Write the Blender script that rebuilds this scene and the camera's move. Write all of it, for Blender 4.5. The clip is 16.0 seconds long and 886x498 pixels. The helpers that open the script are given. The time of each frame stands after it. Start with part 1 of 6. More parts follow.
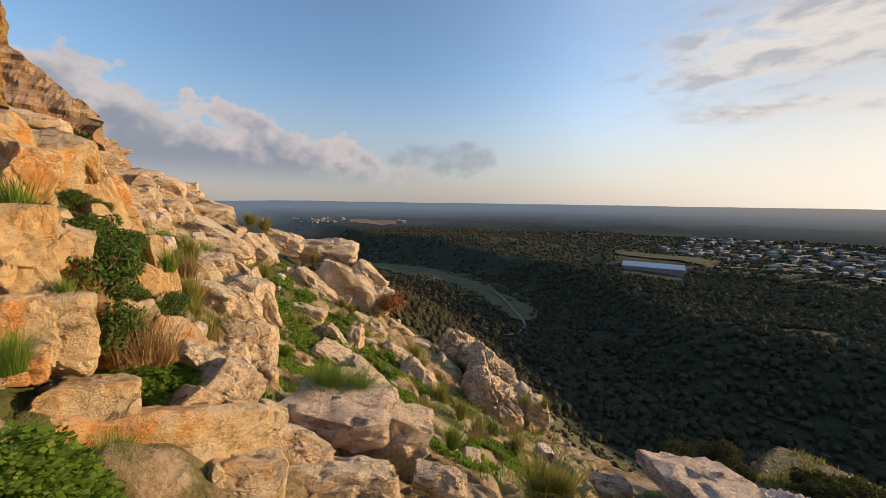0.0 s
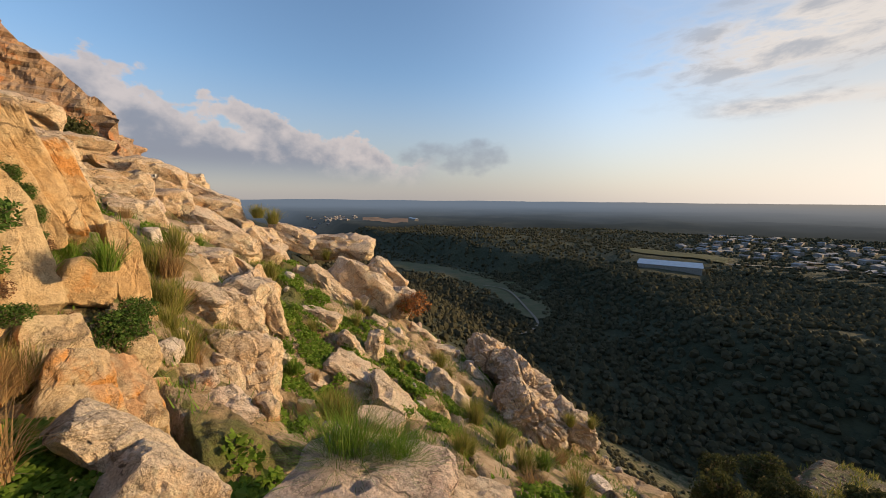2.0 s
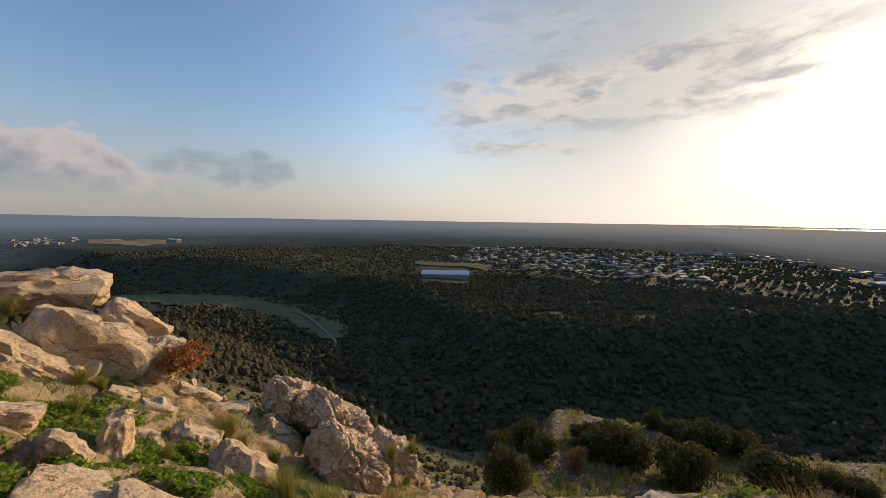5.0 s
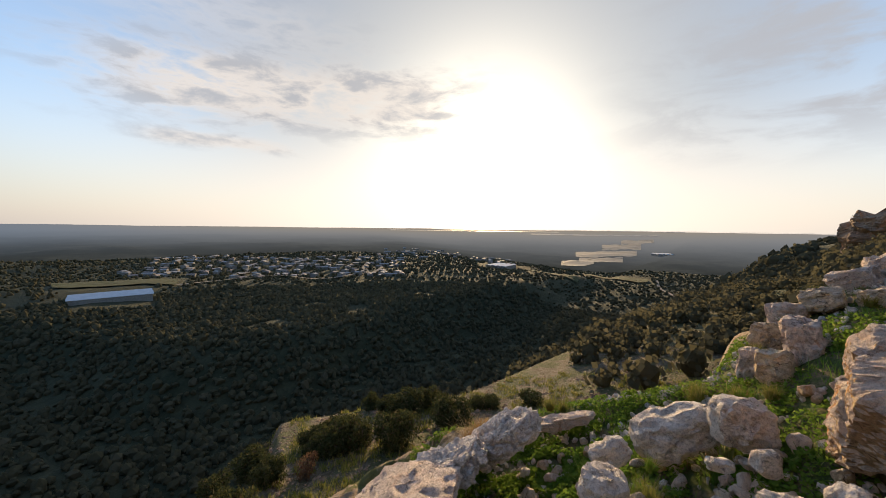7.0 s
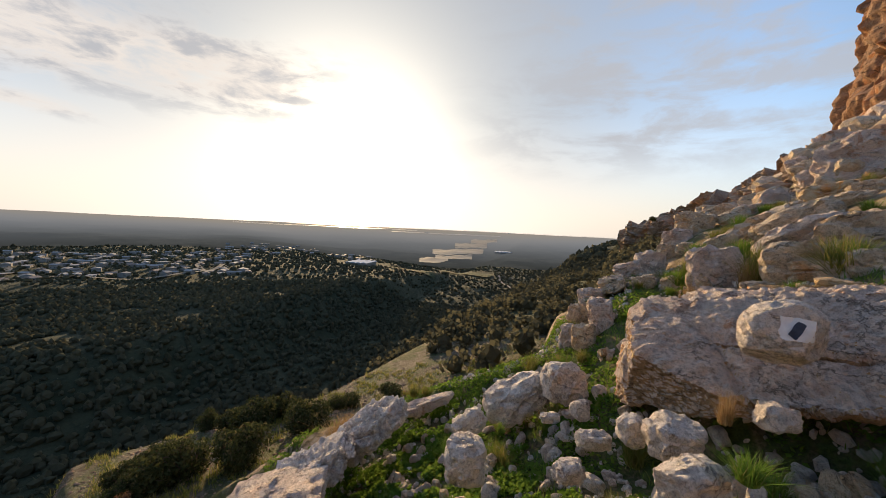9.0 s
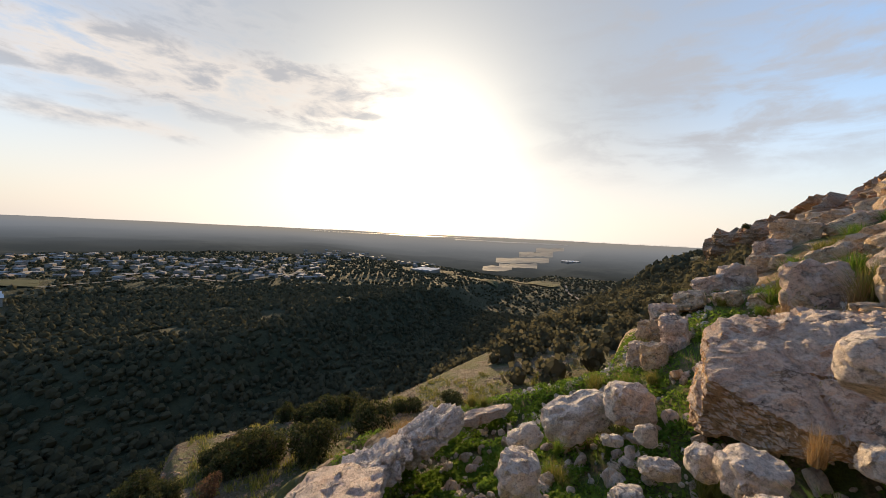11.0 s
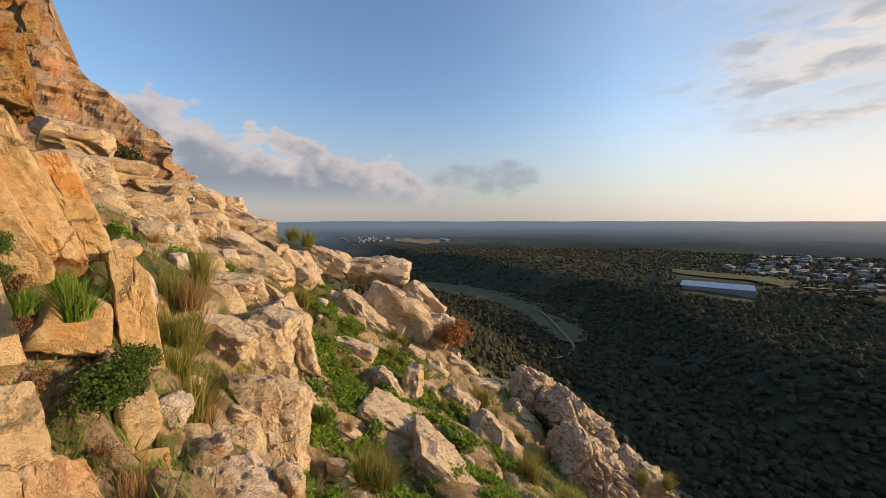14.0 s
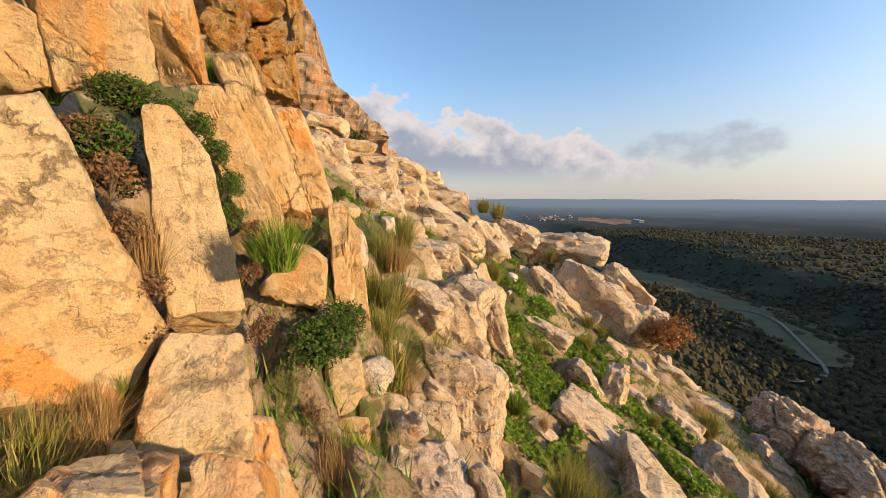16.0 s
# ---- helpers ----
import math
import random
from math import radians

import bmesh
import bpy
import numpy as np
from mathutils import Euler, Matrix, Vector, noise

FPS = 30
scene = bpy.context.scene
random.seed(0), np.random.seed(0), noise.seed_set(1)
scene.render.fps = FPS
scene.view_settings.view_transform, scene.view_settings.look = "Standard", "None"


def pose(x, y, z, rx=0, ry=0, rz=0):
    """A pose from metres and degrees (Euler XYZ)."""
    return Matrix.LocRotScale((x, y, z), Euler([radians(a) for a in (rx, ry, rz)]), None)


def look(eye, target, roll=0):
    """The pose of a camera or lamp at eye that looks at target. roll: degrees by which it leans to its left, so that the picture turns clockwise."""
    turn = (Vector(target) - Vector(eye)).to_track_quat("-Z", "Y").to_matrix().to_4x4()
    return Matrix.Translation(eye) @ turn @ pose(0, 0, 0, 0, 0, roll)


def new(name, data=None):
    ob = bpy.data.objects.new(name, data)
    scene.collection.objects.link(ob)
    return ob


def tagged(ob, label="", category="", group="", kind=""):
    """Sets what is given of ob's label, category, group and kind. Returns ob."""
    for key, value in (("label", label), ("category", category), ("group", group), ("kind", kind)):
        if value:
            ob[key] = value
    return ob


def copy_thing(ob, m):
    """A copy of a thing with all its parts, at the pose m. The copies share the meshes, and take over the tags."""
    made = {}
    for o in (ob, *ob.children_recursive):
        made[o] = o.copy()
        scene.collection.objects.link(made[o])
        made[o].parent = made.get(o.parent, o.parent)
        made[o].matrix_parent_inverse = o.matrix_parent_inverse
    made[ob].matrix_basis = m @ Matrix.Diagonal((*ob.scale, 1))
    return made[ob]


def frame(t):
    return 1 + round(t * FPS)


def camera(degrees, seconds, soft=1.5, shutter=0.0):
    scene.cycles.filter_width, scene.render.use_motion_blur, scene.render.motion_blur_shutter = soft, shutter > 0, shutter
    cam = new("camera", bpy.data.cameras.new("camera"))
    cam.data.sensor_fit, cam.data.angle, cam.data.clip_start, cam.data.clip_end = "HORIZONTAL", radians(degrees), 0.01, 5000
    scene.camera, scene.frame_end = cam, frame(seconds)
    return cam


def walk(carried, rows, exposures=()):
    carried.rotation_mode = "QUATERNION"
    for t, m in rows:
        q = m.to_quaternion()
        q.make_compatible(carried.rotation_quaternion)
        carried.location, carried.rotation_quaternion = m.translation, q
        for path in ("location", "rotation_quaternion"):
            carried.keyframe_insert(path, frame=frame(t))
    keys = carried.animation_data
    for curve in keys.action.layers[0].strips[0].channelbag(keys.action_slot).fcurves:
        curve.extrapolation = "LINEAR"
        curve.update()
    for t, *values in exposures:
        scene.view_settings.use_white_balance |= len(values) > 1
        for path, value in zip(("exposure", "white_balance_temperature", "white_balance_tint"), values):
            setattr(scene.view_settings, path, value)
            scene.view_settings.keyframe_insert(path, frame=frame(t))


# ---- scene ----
cam = camera(101.3, 16.0, soft=0.8)
PATH = [
    (0, (0.804, 1.773, 1.979), (0.574, 3.743, 1.722), 0.6),
    (0.5, (0.635, 2.028, 1.858), (0.426, 3.983, 1.491), 1.2),
    (1, (0.472, 2.262, 1.821), (0.27, 4.231, 1.536), 5.1),
    (1.5, (0.418, 2.519, 1.788), (0.055, 4.467, 1.518), 0.2),
    (2, (0.341, 2.721, 1.792), (0.047, 4.681, 1.523), 0.3),
    (2.5, (0.277, 2.904, 1.777), (0.01, 4.862, 1.47), -0.7),
    (3, (0.212, 3.142, 1.74), (-0.214, 5.094, 1.654), 3.0),
    (3.5, (0.135, 3.271, 1.796), (-0.35, 5.205, 1.642), -1.0),
    (4, (0.076, 3.338, 1.809), (-0.075, 5.325, 1.644), -1.1),
    (4.5, (0.116, 3.304, 1.825), (0.461, 5.266, 1.646), 0.4),
    (5, (0.145, 3.313, 1.837), (0.936, 5.143, 1.675), 0.7),
    (5.2, (0.193, 3.361, 1.791), (1.146, 5.113, 1.643), 0.2),
    (7.3, (-0.19, 3.303, 2.064), (1.701, 3.945, 1.955), 1.4),
    (7.5, (-0.208, 3.311, 2.035), (1.715, 3.852, 1.936), 1.8),
    (8, (-0.162, 3.286, 2.044), (1.808, 3.612, 1.931), 1.8),
    (8.5, (-0.212, 3.283, 2.024), (1.777, 3.453, 1.899), 2.2),
    (8.7, (-0.205, 3.405, 2.0), (1.791, 3.469, 1.884), 2.8),
    (10.8, (-0.282, 3.318, 2.033), (1.703, 3.544, 1.946), 2.9),
    (11, (-0.278, 3.33, 2.041), (1.678, 3.741, 1.953), 2.8),
    (11.5, (-0.17, 3.323, 2.003), (1.589, 4.27, 1.898), 2.0),
    (12, (0.143, 3.414, 1.855), (1.536, 4.844, 1.746), 0.7),
    (12.5, (0.19, 3.318, 1.832), (1.131, 5.079, 1.72), 0.8),
    (13, (0.133, 3.196, 1.785), (0.611, 5.134, 1.671), 0.6),
    (13.5, (0.14, 3.205, 1.837), (0.186, 5.2, 1.707), 0.2),
    (14, (0.02, 3.291, 1.786), (-0.444, 5.23, 1.63), -0.3),
    (14.5, (-0.107, 3.342, 1.773), (-0.986, 5.132, 1.622), -1.9),
    (15, (-0.187, 3.404, 1.771), (-1.448, 4.923, 1.449), -1.1),
    (15.5, (-0.351, 3.551, 1.739), (-1.678, 5.018, 1.447), -2.3),
    (16, (-0.476, 3.751, 1.649), (-1.786, 5.238, 1.376), -0.1),
]
walk(cam, [(t, look(eye, target, roll)) for t, eye, target, roll in PATH], [(0.0, 0.3), (2.5, 0.3), (3.5, 0.32), (5.0, 0.15), (7.3, 0.4), (11.0, 0.42), (11.6, 0.3), (12.0, 0.18), (12.5, 0.18), (14.0, 0.35), (15.0, 0.65), (16.0, 0.68)])

from mathutils.bvhtree import BVHTree

# ---------------------------------------------------------------- light
SUN_AZ, SUN_EL = 73.0, 11.0


def nodes_of(tree):
    tree.nodes.clear()
    return tree.nodes, tree.links


class Net:
    """A short way to write node trees."""

    def __init__(self, tree):
        self.n, self.l = nodes_of(tree)

    def add(self, kind, **props):
        node = self.n.new(kind)
        for key, value in props.items():
            if key == "op":
                node.operation = value
            elif key == "blend":
                node.blend_type = value
            elif key == "feature":
                node.feature = value
            elif key == "kind_":
                node.data_type = value
        return node

    def put(self, socket, value):
        if isinstance(value, bpy.types.NodeSocket):
            self.l.new(value, socket)
        elif isinstance(value, (tuple, list)) and len(value) == 3 and socket.type == "RGBA":
            socket.default_value = (*value, 1)
        else:
            socket.default_value = value

    def math(self, op, a, b=0.0, c=0.0):
        node = self.n.new("ShaderNodeMath")
        node.operation = op
        for socket, value in zip(node.inputs, (a, b, c)):
            self.put(socket, value)
        return node.outputs[0]

    def band(self, v, a, b, c=0.0, d=1.0):
        node = self.n.new("ShaderNodeMapRange")
        node.interpolation_type = "SMOOTHSTEP"
        for socket, value in zip(node.inputs, (v, a, b, c, d)):
            self.put(socket, value)
        return node.outputs[0]

    def mix(self, f, a, b, blend="MIX"):
        node = self.n.new("ShaderNodeMix")
        node.data_type, node.blend_type = "RGBA", blend
        self.put(node.inputs[0], f)
        self.put(node.inputs[6], a)
        self.put(node.inputs[7], b)
        return node.outputs[2]

    def noise(self, at, scale, detail=4.0, rough=0.55, warp=0.0):
        node = self.n.new("ShaderNodeTexNoise")
        self.put(node.inputs["Vector"], at)
        node.inputs["Scale"].default_value, node.inputs["Detail"].default_value = scale, detail
        node.inputs["Roughness"].default_value, node.inputs["Distortion"].default_value = rough, warp
        return node.outputs["Fac"]

    def cells(self, at, scale, feature="F1", rand=1.0):
        node = self.n.new("ShaderNodeTexVoronoi")
        node.feature = feature
        self.put(node.inputs["Vector"], at)
        node.inputs["Scale"].default_value, node.inputs["Randomness"].default_value = scale, rand
        return node.outputs["Distance"]

    def scaled(self, at, by, move=(0, 0, 0)):
        node = self.n.new("ShaderNodeMapping")
        self.put(node.inputs["Vector"], at)
        node.inputs["Scale"].default_value, node.inputs["Location"].default_value = by, move
        return node.outputs[0]


def make_world():
    world = bpy.data.worlds.new("evening_sky")
    scene.world = world
    world.use_nodes = True
    net = Net(world.node_tree)
    sky = net.add("ShaderNodeTexSky")
    sky.sky_type, sky.sun_disc = "NISHITA", False
    sky.sun_elevation, sky.sun_rotation = radians(SUN_EL), radians(SUN_AZ)
    sky.altitude, sky.air_density, sky.dust_density, sky.ozone_density = 250, 1.0, 1.6, 1.6
    at = net.add("ShaderNodeTexCoord").outputs["Generated"]
    split = net.add("ShaderNodeSeparateXYZ")
    net.put(split.inputs[0], at)
    x, y, z = split.outputs
    az = net.math("MULTIPLY", net.math("ARCTAN2", x, y), 57.2958)
    el = net.math("MULTIPLY", net.math("ARCSINE", z), 57.2958)
    sun = (math.sin(radians(SUN_AZ)) * math.cos(radians(SUN_EL)), math.cos(radians(SUN_AZ)) * math.cos(radians(SUN_EL)), math.sin(radians(SUN_EL)))
    dot = net.add("ShaderNodeVectorMath", op="DOT_PRODUCT")
    net.put(dot.inputs[0], at)
    dot.inputs[1].default_value = sun
    near = dot.outputs["Value"]
    colour = net.mix(1.0, sky.outputs[0], SKY_GAIN, "MULTIPLY")
    veiled = net.band(near, 0.5, 0.985, 1.0, 0.13)
    colour = net.mix(1.0, colour, veiled, "MULTIPLY")
    # bright haze along the horizon and round the sun
    low = net.band(el, 19.0, -1.0)
    colour = net.mix(net.math("MULTIPLY", low, 0.8), colour, HAZE)
    side = net.math("POWER", net.math("MAXIMUM", near, 0.0), 1.6)
    colour = net.mix(1.0, colour, net.mix(net.math("MULTIPLY", side, low), (0, 0, 0), HAZE_SUN), "ADD")
    halo = net.math("POWER", net.math("MAXIMUM", near, 0.0), 9.0)
    colour = net.mix(1.0, colour, net.mix(halo, (0, 0, 0), GLOW_MID), "ADD")
    glow = net.math("POWER", net.math("MAXIMUM", near, 0.0), 2.4)
    colour = net.mix(1.0, colour, net.mix(glow, (0, 0, 0), GLOW_WIDE), "ADD")
    core = net.math("MULTIPLY", net.math("POWER", net.math("MAXIMUM", near, 0.0), 34.0), net.band(el, -2.0, 9.0, 0.3, 1.0))
    colour = net.mix(1.0, colour, net.mix(core, (0, 0, 0), GLOW_CORE), "ADD")
    # heaped cloud bank in the north
    lumps = net.noise(net.scaled(at, (1, 1, 1.5)), 9.0, 7.0, 0.55)
    top = net.math("ADD", net.math("MULTIPLY_ADD", az, -0.215, 3.4), net.math("MULTIPLY_ADD", lumps, 15.0, -7.5))
    body = net.band(net.math("SUBTRACT", top, el), -0.15, 0.9)
    sides = net.math("MULTIPLY", net.band(az, -95.0, -60.0), net.band(net.math("ADD", az, net.math("MULTIPLY", lumps, 14.0)), 0.5, -9.0))
    bank = net.math("MULTIPLY", net.math("MULTIPLY", body, sides), net.band(el, 1.0, 6.0, 0.0, 0.92))
    depth = net.math("ADD", net.math("SUBTRACT", top, el), net.math("MULTIPLY_ADD", net.noise(at, 22.0, 5.0, 0.6), 6.0, -3.0))
    bank_col = net.mix(net.band(depth, -0.3, 6.0), CLOUD_LIT, CLOUD_SHADE)
    colour = net.mix(bank, colour, bank_col)
    # a smaller heap beside it
    d1 = net.math("ADD", net.math("POWER", net.math("MULTIPLY_ADD", az, 0.13, 0.72), 2.0), net.math("POWER", net.math("MULTIPLY_ADD", el, 0.45, -2.9), 2.0))
    puff = net.math("MULTIPLY", net.band(net.math("ADD", d1, net.math("MULTIPLY_ADD", lumps, 5.0, -2.5)), 1.5, 0.2), 0.55)
    colour = net.mix(puff, colour, CLOUD_SHADE)
    # torn streaks of cloud towards the sun
    torn = net.noise(net.scaled(at, (2.0, 2.0, 6.5)), 3.6, 9.0, 0.6, 0.25)
    for lean, height, thick, a0, a1, b0, b1, amount in ((0.03, 16.5, 8.0, 8.0, 34.0, 80.0, 60.0, 0.72), (0.0, 10.8, 1.9, 22.0, 30.0, 50.0, 40.0, 0.5), (-0.04, 27.0, 7.0, 4.0, 30.0, 70.0, 40.0, 0.22)):
        axis = net.math("SUBTRACT", el, net.math("MULTIPLY_ADD", az, lean, height))
        strip = net.math("MULTIPLY", net.band(net.math("ABSOLUTE", axis), thick, 0.1 * thick), net.math("MULTIPLY", net.band(az, a0, a1), net.band(az, b0, b1)))
        streak = net.math("MULTIPLY", net.band(net.math("ADD", torn, net.math("MULTIPLY", strip, 0.25)), 0.50, 0.78), net.math("MULTIPLY", strip, amount))
        colour = net.mix(net.math("MINIMUM", net.math("MULTIPLY", streak, 1.5), 0.85), colour, net.mix(net.band(torn, 0.44, 0.62), STREAK_LIT, STREAK_SHADE))
    # high veils in the south west
    veil = net.math("MULTIPLY", net.band(net.noise(net.scaled(at, (1.6, 1.6, 5.0), (3, 1, 0)), 3.0, 7.0, 0.6, 0.4), 0.40, 0.62), net.math("MULTIPLY", net.band(az, 84.0, 112.0), net.band(el, 6.0, 14.0)))
    colour = net.mix(net.math("MULTIPLY", veil, 0.75), colour, VEIL)
    back = net.add("ShaderNodeBackground")
    net.put(back.inputs[0], colour)
    back.inputs[1].default_value = 0.1
    out = net.add("ShaderNodeOutputWorld")
    net.put(out.inputs[0], back.outputs[0])


# in units of ten, for the strength of 0.1
SKY_GAIN = (1.6, 1.75, 1.96)
HAZE = (3.95, 3.6, 3.55)
HAZE_SUN = (2.1, 1.45, 0.75)
GLOW_MID = (1.3, 1.15, 0.9)
GLOW_WIDE = (3.2, 3.2, 3.15)
GLOW_CORE = (5.2, 4.3, 2.9)
VEIL = (3.9, 3.85, 4.0)
CLOUD_LIT, CLOUD_SHADE = (5.2, 4.6, 4.45), (2.2, 2.35, 2.85)
STREAK_LIT, STREAK_SHADE = (6.8, 6.1, 5.5), (3.9, 3.85, 4.0)
make_world()
sun_data = bpy.data.lights.new("sun", "SUN")
sun_data.energy, sun_data.angle, sun_data.color = 4.7, radians(1.5), (1.0, 0.69, 0.36)
sun_lamp = new("sun", sun_data)
sun_lamp.matrix_world = look((300 * math.sin(radians(SUN_AZ)), 300 * math.cos(radians(SUN_AZ)), 300 * math.tan(radians(SUN_EL))), (0, 0, 0))

# ---------------------------------------------------------------- materials


def material(name, build, rough=0.9, bump=None):
    """build(net, at, random) gives a colour and a height for the relief."""
    m = bpy.data.materials.new(name)
    m.use_nodes = True
    net = Net(m.node_tree)
    at = net.add("ShaderNodeTexCoord").outputs["Object"]
    rand = net.add("ShaderNodeObjectInfo").outputs["Random"]
    made = build(net, at, rand)
    colour, height = made[0], made[1]
    shade = net.add("ShaderNodeBsdfPrincipled")
    net.put(shade.inputs["Base Color"], colour)
    net.put(shade.inputs["Roughness"], made[2] if len(made) > 2 else rough)
    shade.inputs["Specular IOR Level"].default_value = 0.25
    if height is not None and bump:
        b = net.add("ShaderNodeBump")
        b.inputs["Strength"].default_value, b.inputs["Distance"].default_value = bump
        net.put(b.inputs["Height"], height)
        net.put(shade.inputs["Normal"], b.outputs[0])
    out = net.add("ShaderNodeOutputMaterial")
    net.put(out.inputs[0], shade.outputs[0])
    return m


def moved(net, at, rand):
    """The same place, shifted by a chance amount for each object."""
    add = net.add("ShaderNodeVectorMath", op="ADD")
    net.put(add.inputs[0], at)
    comb = net.add("ShaderNodeCombineXYZ")
    for n, k in enumerate((37.0, 71.0, 53.0)):
        net.put(comb.inputs[n], net.math("MULTIPLY", rand, k))
    net.put(add.inputs[1], comb.outputs[0])
    return add.outputs[0]


def limestone(pale, warm, stain, stain_amount, pits=0.5, grey=0.35, seams=0.6, seam_scale=2.2, grain=1.0, mottle=0.35, top_mix=0.55, top_tone=(0.56, 0.49, 0.42), speck=1.0):
    def build(net, at, rand):
        p = net.scaled(moved(net, at, rand), (grain, grain, grain))
        big, mid = net.noise(p, 1.9, 6, 0.65, 0.4), net.noise(p, 8.0, 7, 0.7, 0.3)
        fine, grit = net.noise(p, 36.0, 6, 0.75), net.noise(p, 120.0, 4, 0.8)
        c = net.mix(net.band(big, 0.40, 0.60), pale, warm)
        c = net.mix(net.math("MULTIPLY", net.band(net.noise(p, 3.1, 6, 0.65, 0.9), 0.50, 0.60), grey), c, (0.27, 0.25, 0.225))
        rust = net.band(net.noise(net.scaled(p, (1, 1, 0.45)), 2.3, 7, 0.66, 0.8), 0.62 - stain_amount, 0.70 - stain_amount)
        c = net.mix(net.math("MULTIPLY", rust, 0.8), c, stain)
        c = net.mix(net.math("MULTIPLY", net.band(mid, 0.52, 0.60), mottle), c, tuple(k * 0.62 for k in warm))
        c = net.mix(net.math("MULTIPLY", net.band(net.noise(p, 5.2, 6, 0.7, 0.5), 0.54, 0.62), 0.4), c, tuple(min(0.7, k * 1.28) for k in pale))
        # faces turned upward mix towards a paler, greyer tone
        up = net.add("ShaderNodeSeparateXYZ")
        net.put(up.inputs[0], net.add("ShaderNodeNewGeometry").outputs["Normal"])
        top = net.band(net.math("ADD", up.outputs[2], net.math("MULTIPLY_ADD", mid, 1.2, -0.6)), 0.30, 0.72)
        c = net.mix(net.math("MULTIPLY", top, top_mix), c, top_tone)
        spots = net.band(net.noise(p, 21.0, 6, 0.75), 0.545, 0.60)
        c = net.mix(net.math("MULTIPLY", spots, pits), c, (0.13, 0.085, 0.05))
        c = net.mix(net.math("MULTIPLY", net.band(fine, 0.49, 0.60), 0.34 * speck), c, (0.14, 0.10, 0.065))
        c = net.mix(net.math("MULTIPLY", net.band(grit, 0.52, 0.62), 0.32 * speck), c, (0.10, 0.075, 0.055))
        c = net.mix(net.math("MULTIPLY", net.band(grit, 0.46, 0.36), 0.25), c, tuple(min(0.8, k * 1.3) for k in pale))
        bent = net.add("ShaderNodeVectorMath", op="ADD")
        net.put(bent.inputs[0], net.scaled(p, (1.0, 1.0, 1.9)))
        curl = net.add("ShaderNodeCombineXYZ")
        net.put(curl.inputs[0], net.math("MULTIPLY", mid, 0.5))
        net.put(curl.inputs[2], net.math("MULTIPLY", big, 0.7))
        net.put(bent.inputs[1], curl.outputs[0])
        crack = net.band(net.cells(bent.outputs[0], seam_scale, "DISTANCE_TO_EDGE"), 0.0, 0.022)
        hair = net.band(net.cells(bent.outputs[0], seam_scale * 3.1, "DISTANCE_TO_EDGE"), 0.0, 0.02)
        hair = net.math("MAXIMUM", hair, net.band(net.noise(p, 6.1, 3, 0.6), 0.50, 0.44))
        broken = net.math("MAXIMUM", crack, net.band(net.noise(p, 2.7, 4, 0.6), 0.46, 0.52))
        c = net.mix(net.math("MULTIPLY", net.math("SUBTRACT", 1.0, broken), min(1.0, 1.35 * seams)), c, (0.06, 0.04, 0.028))
        c = net.mix(net.math("MULTIPLY", net.math("SUBTRACT", 1.0, hair), 0.42 * seams * speck), c, (0.12, 0.08, 0.05))
        h = net.math("ADD", net.math("MULTIPLY", mid, 1.3), net.math("MULTIPLY", fine, 0.55))
        h = net.math("ADD", h, net.math("MULTIPLY_ADD", broken, 0.6, net.math("MULTIPLY", hair, 0.25)))
        h = net.math("ADD", h, net.math("MULTIPLY", grit, 0.34))
        h = net.math("SUBTRACT", h, net.math("MULTIPLY", spots, 0.4))
        return c, h

    return build


STONE = material("pale_limestone", limestone((0.75, 0.60, 0.43), (0.69, 0.49, 0.31), (0.58, 0.30, 0.12), 0.04, 0.22, 0.22, top_tone=(0.66, 0.56, 0.46)), 0.92, (0.9, 0.035))
SLAB = material("cream_limestone", limestone((0.60, 0.46, 0.285), (0.57, 0.375, 0.185), (0.62, 0.26, 0.05), 0.105, 0.06, 0.10, 0.42, 0.9, 1.0, 0.14, top_mix=0.35, top_tone=(0.56, 0.48, 0.38), speck=0.45), 0.9, (0.8, 0.03))
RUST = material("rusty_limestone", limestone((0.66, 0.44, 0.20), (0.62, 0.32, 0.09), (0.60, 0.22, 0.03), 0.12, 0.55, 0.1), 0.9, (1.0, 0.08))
PITTED = material("pitted_limestone", limestone((0.86, 0.70, 0.59), (0.80, 0.59, 0.47), (0.62, 0.30, 0.15), 0.05, 0.24, 0.06, 0.4, mottle=0.25, top_mix=0.55, top_tone=(0.84, 0.72, 0.64), speck=0.8), 0.95, (1.0, 0.05))
BLEACHED = material("bleached_limestone", limestone((0.84, 0.73, 0.63), (0.78, 0.64, 0.53), (0.62, 0.36, 0.20), 0.0, 0.14, 0.06, 0.35, mottle=0.2, top_mix=0.6, top_tone=(0.80, 0.73, 0.67)), 0.93, (0.9, 0.035))
ORANGE_BROWN = material("orange_brown_limestone", limestone((0.70, 0.46, 0.29), (0.62, 0.36, 0.20), (0.60, 0.26, 0.10), 0.05, 0.4, 0.05, top_mix=0.0), 0.95, (1.0, 0.08))
TOWER = material("red_brown_cliff", limestone((0.46, 0.27, 0.15), (0.36, 0.19, 0.10), (0.50, 0.20, 0.07), 0.10, 0.6, 0.2, 0.7, 1.6, 0.3, top_mix=0.2), 0.95, (0.7, 0.10))
CRAG = material("grey_cliff", limestone((0.42, 0.30, 0.20), (0.34, 0.21, 0.13), (0.46, 0.19, 0.07), 0.08, 0.6, 0.35, 0.7, 1.6, 0.22, top_mix=0.3, top_tone=(0.33, 0.29, 0.25)), 0.95, (0.6, 0.10))


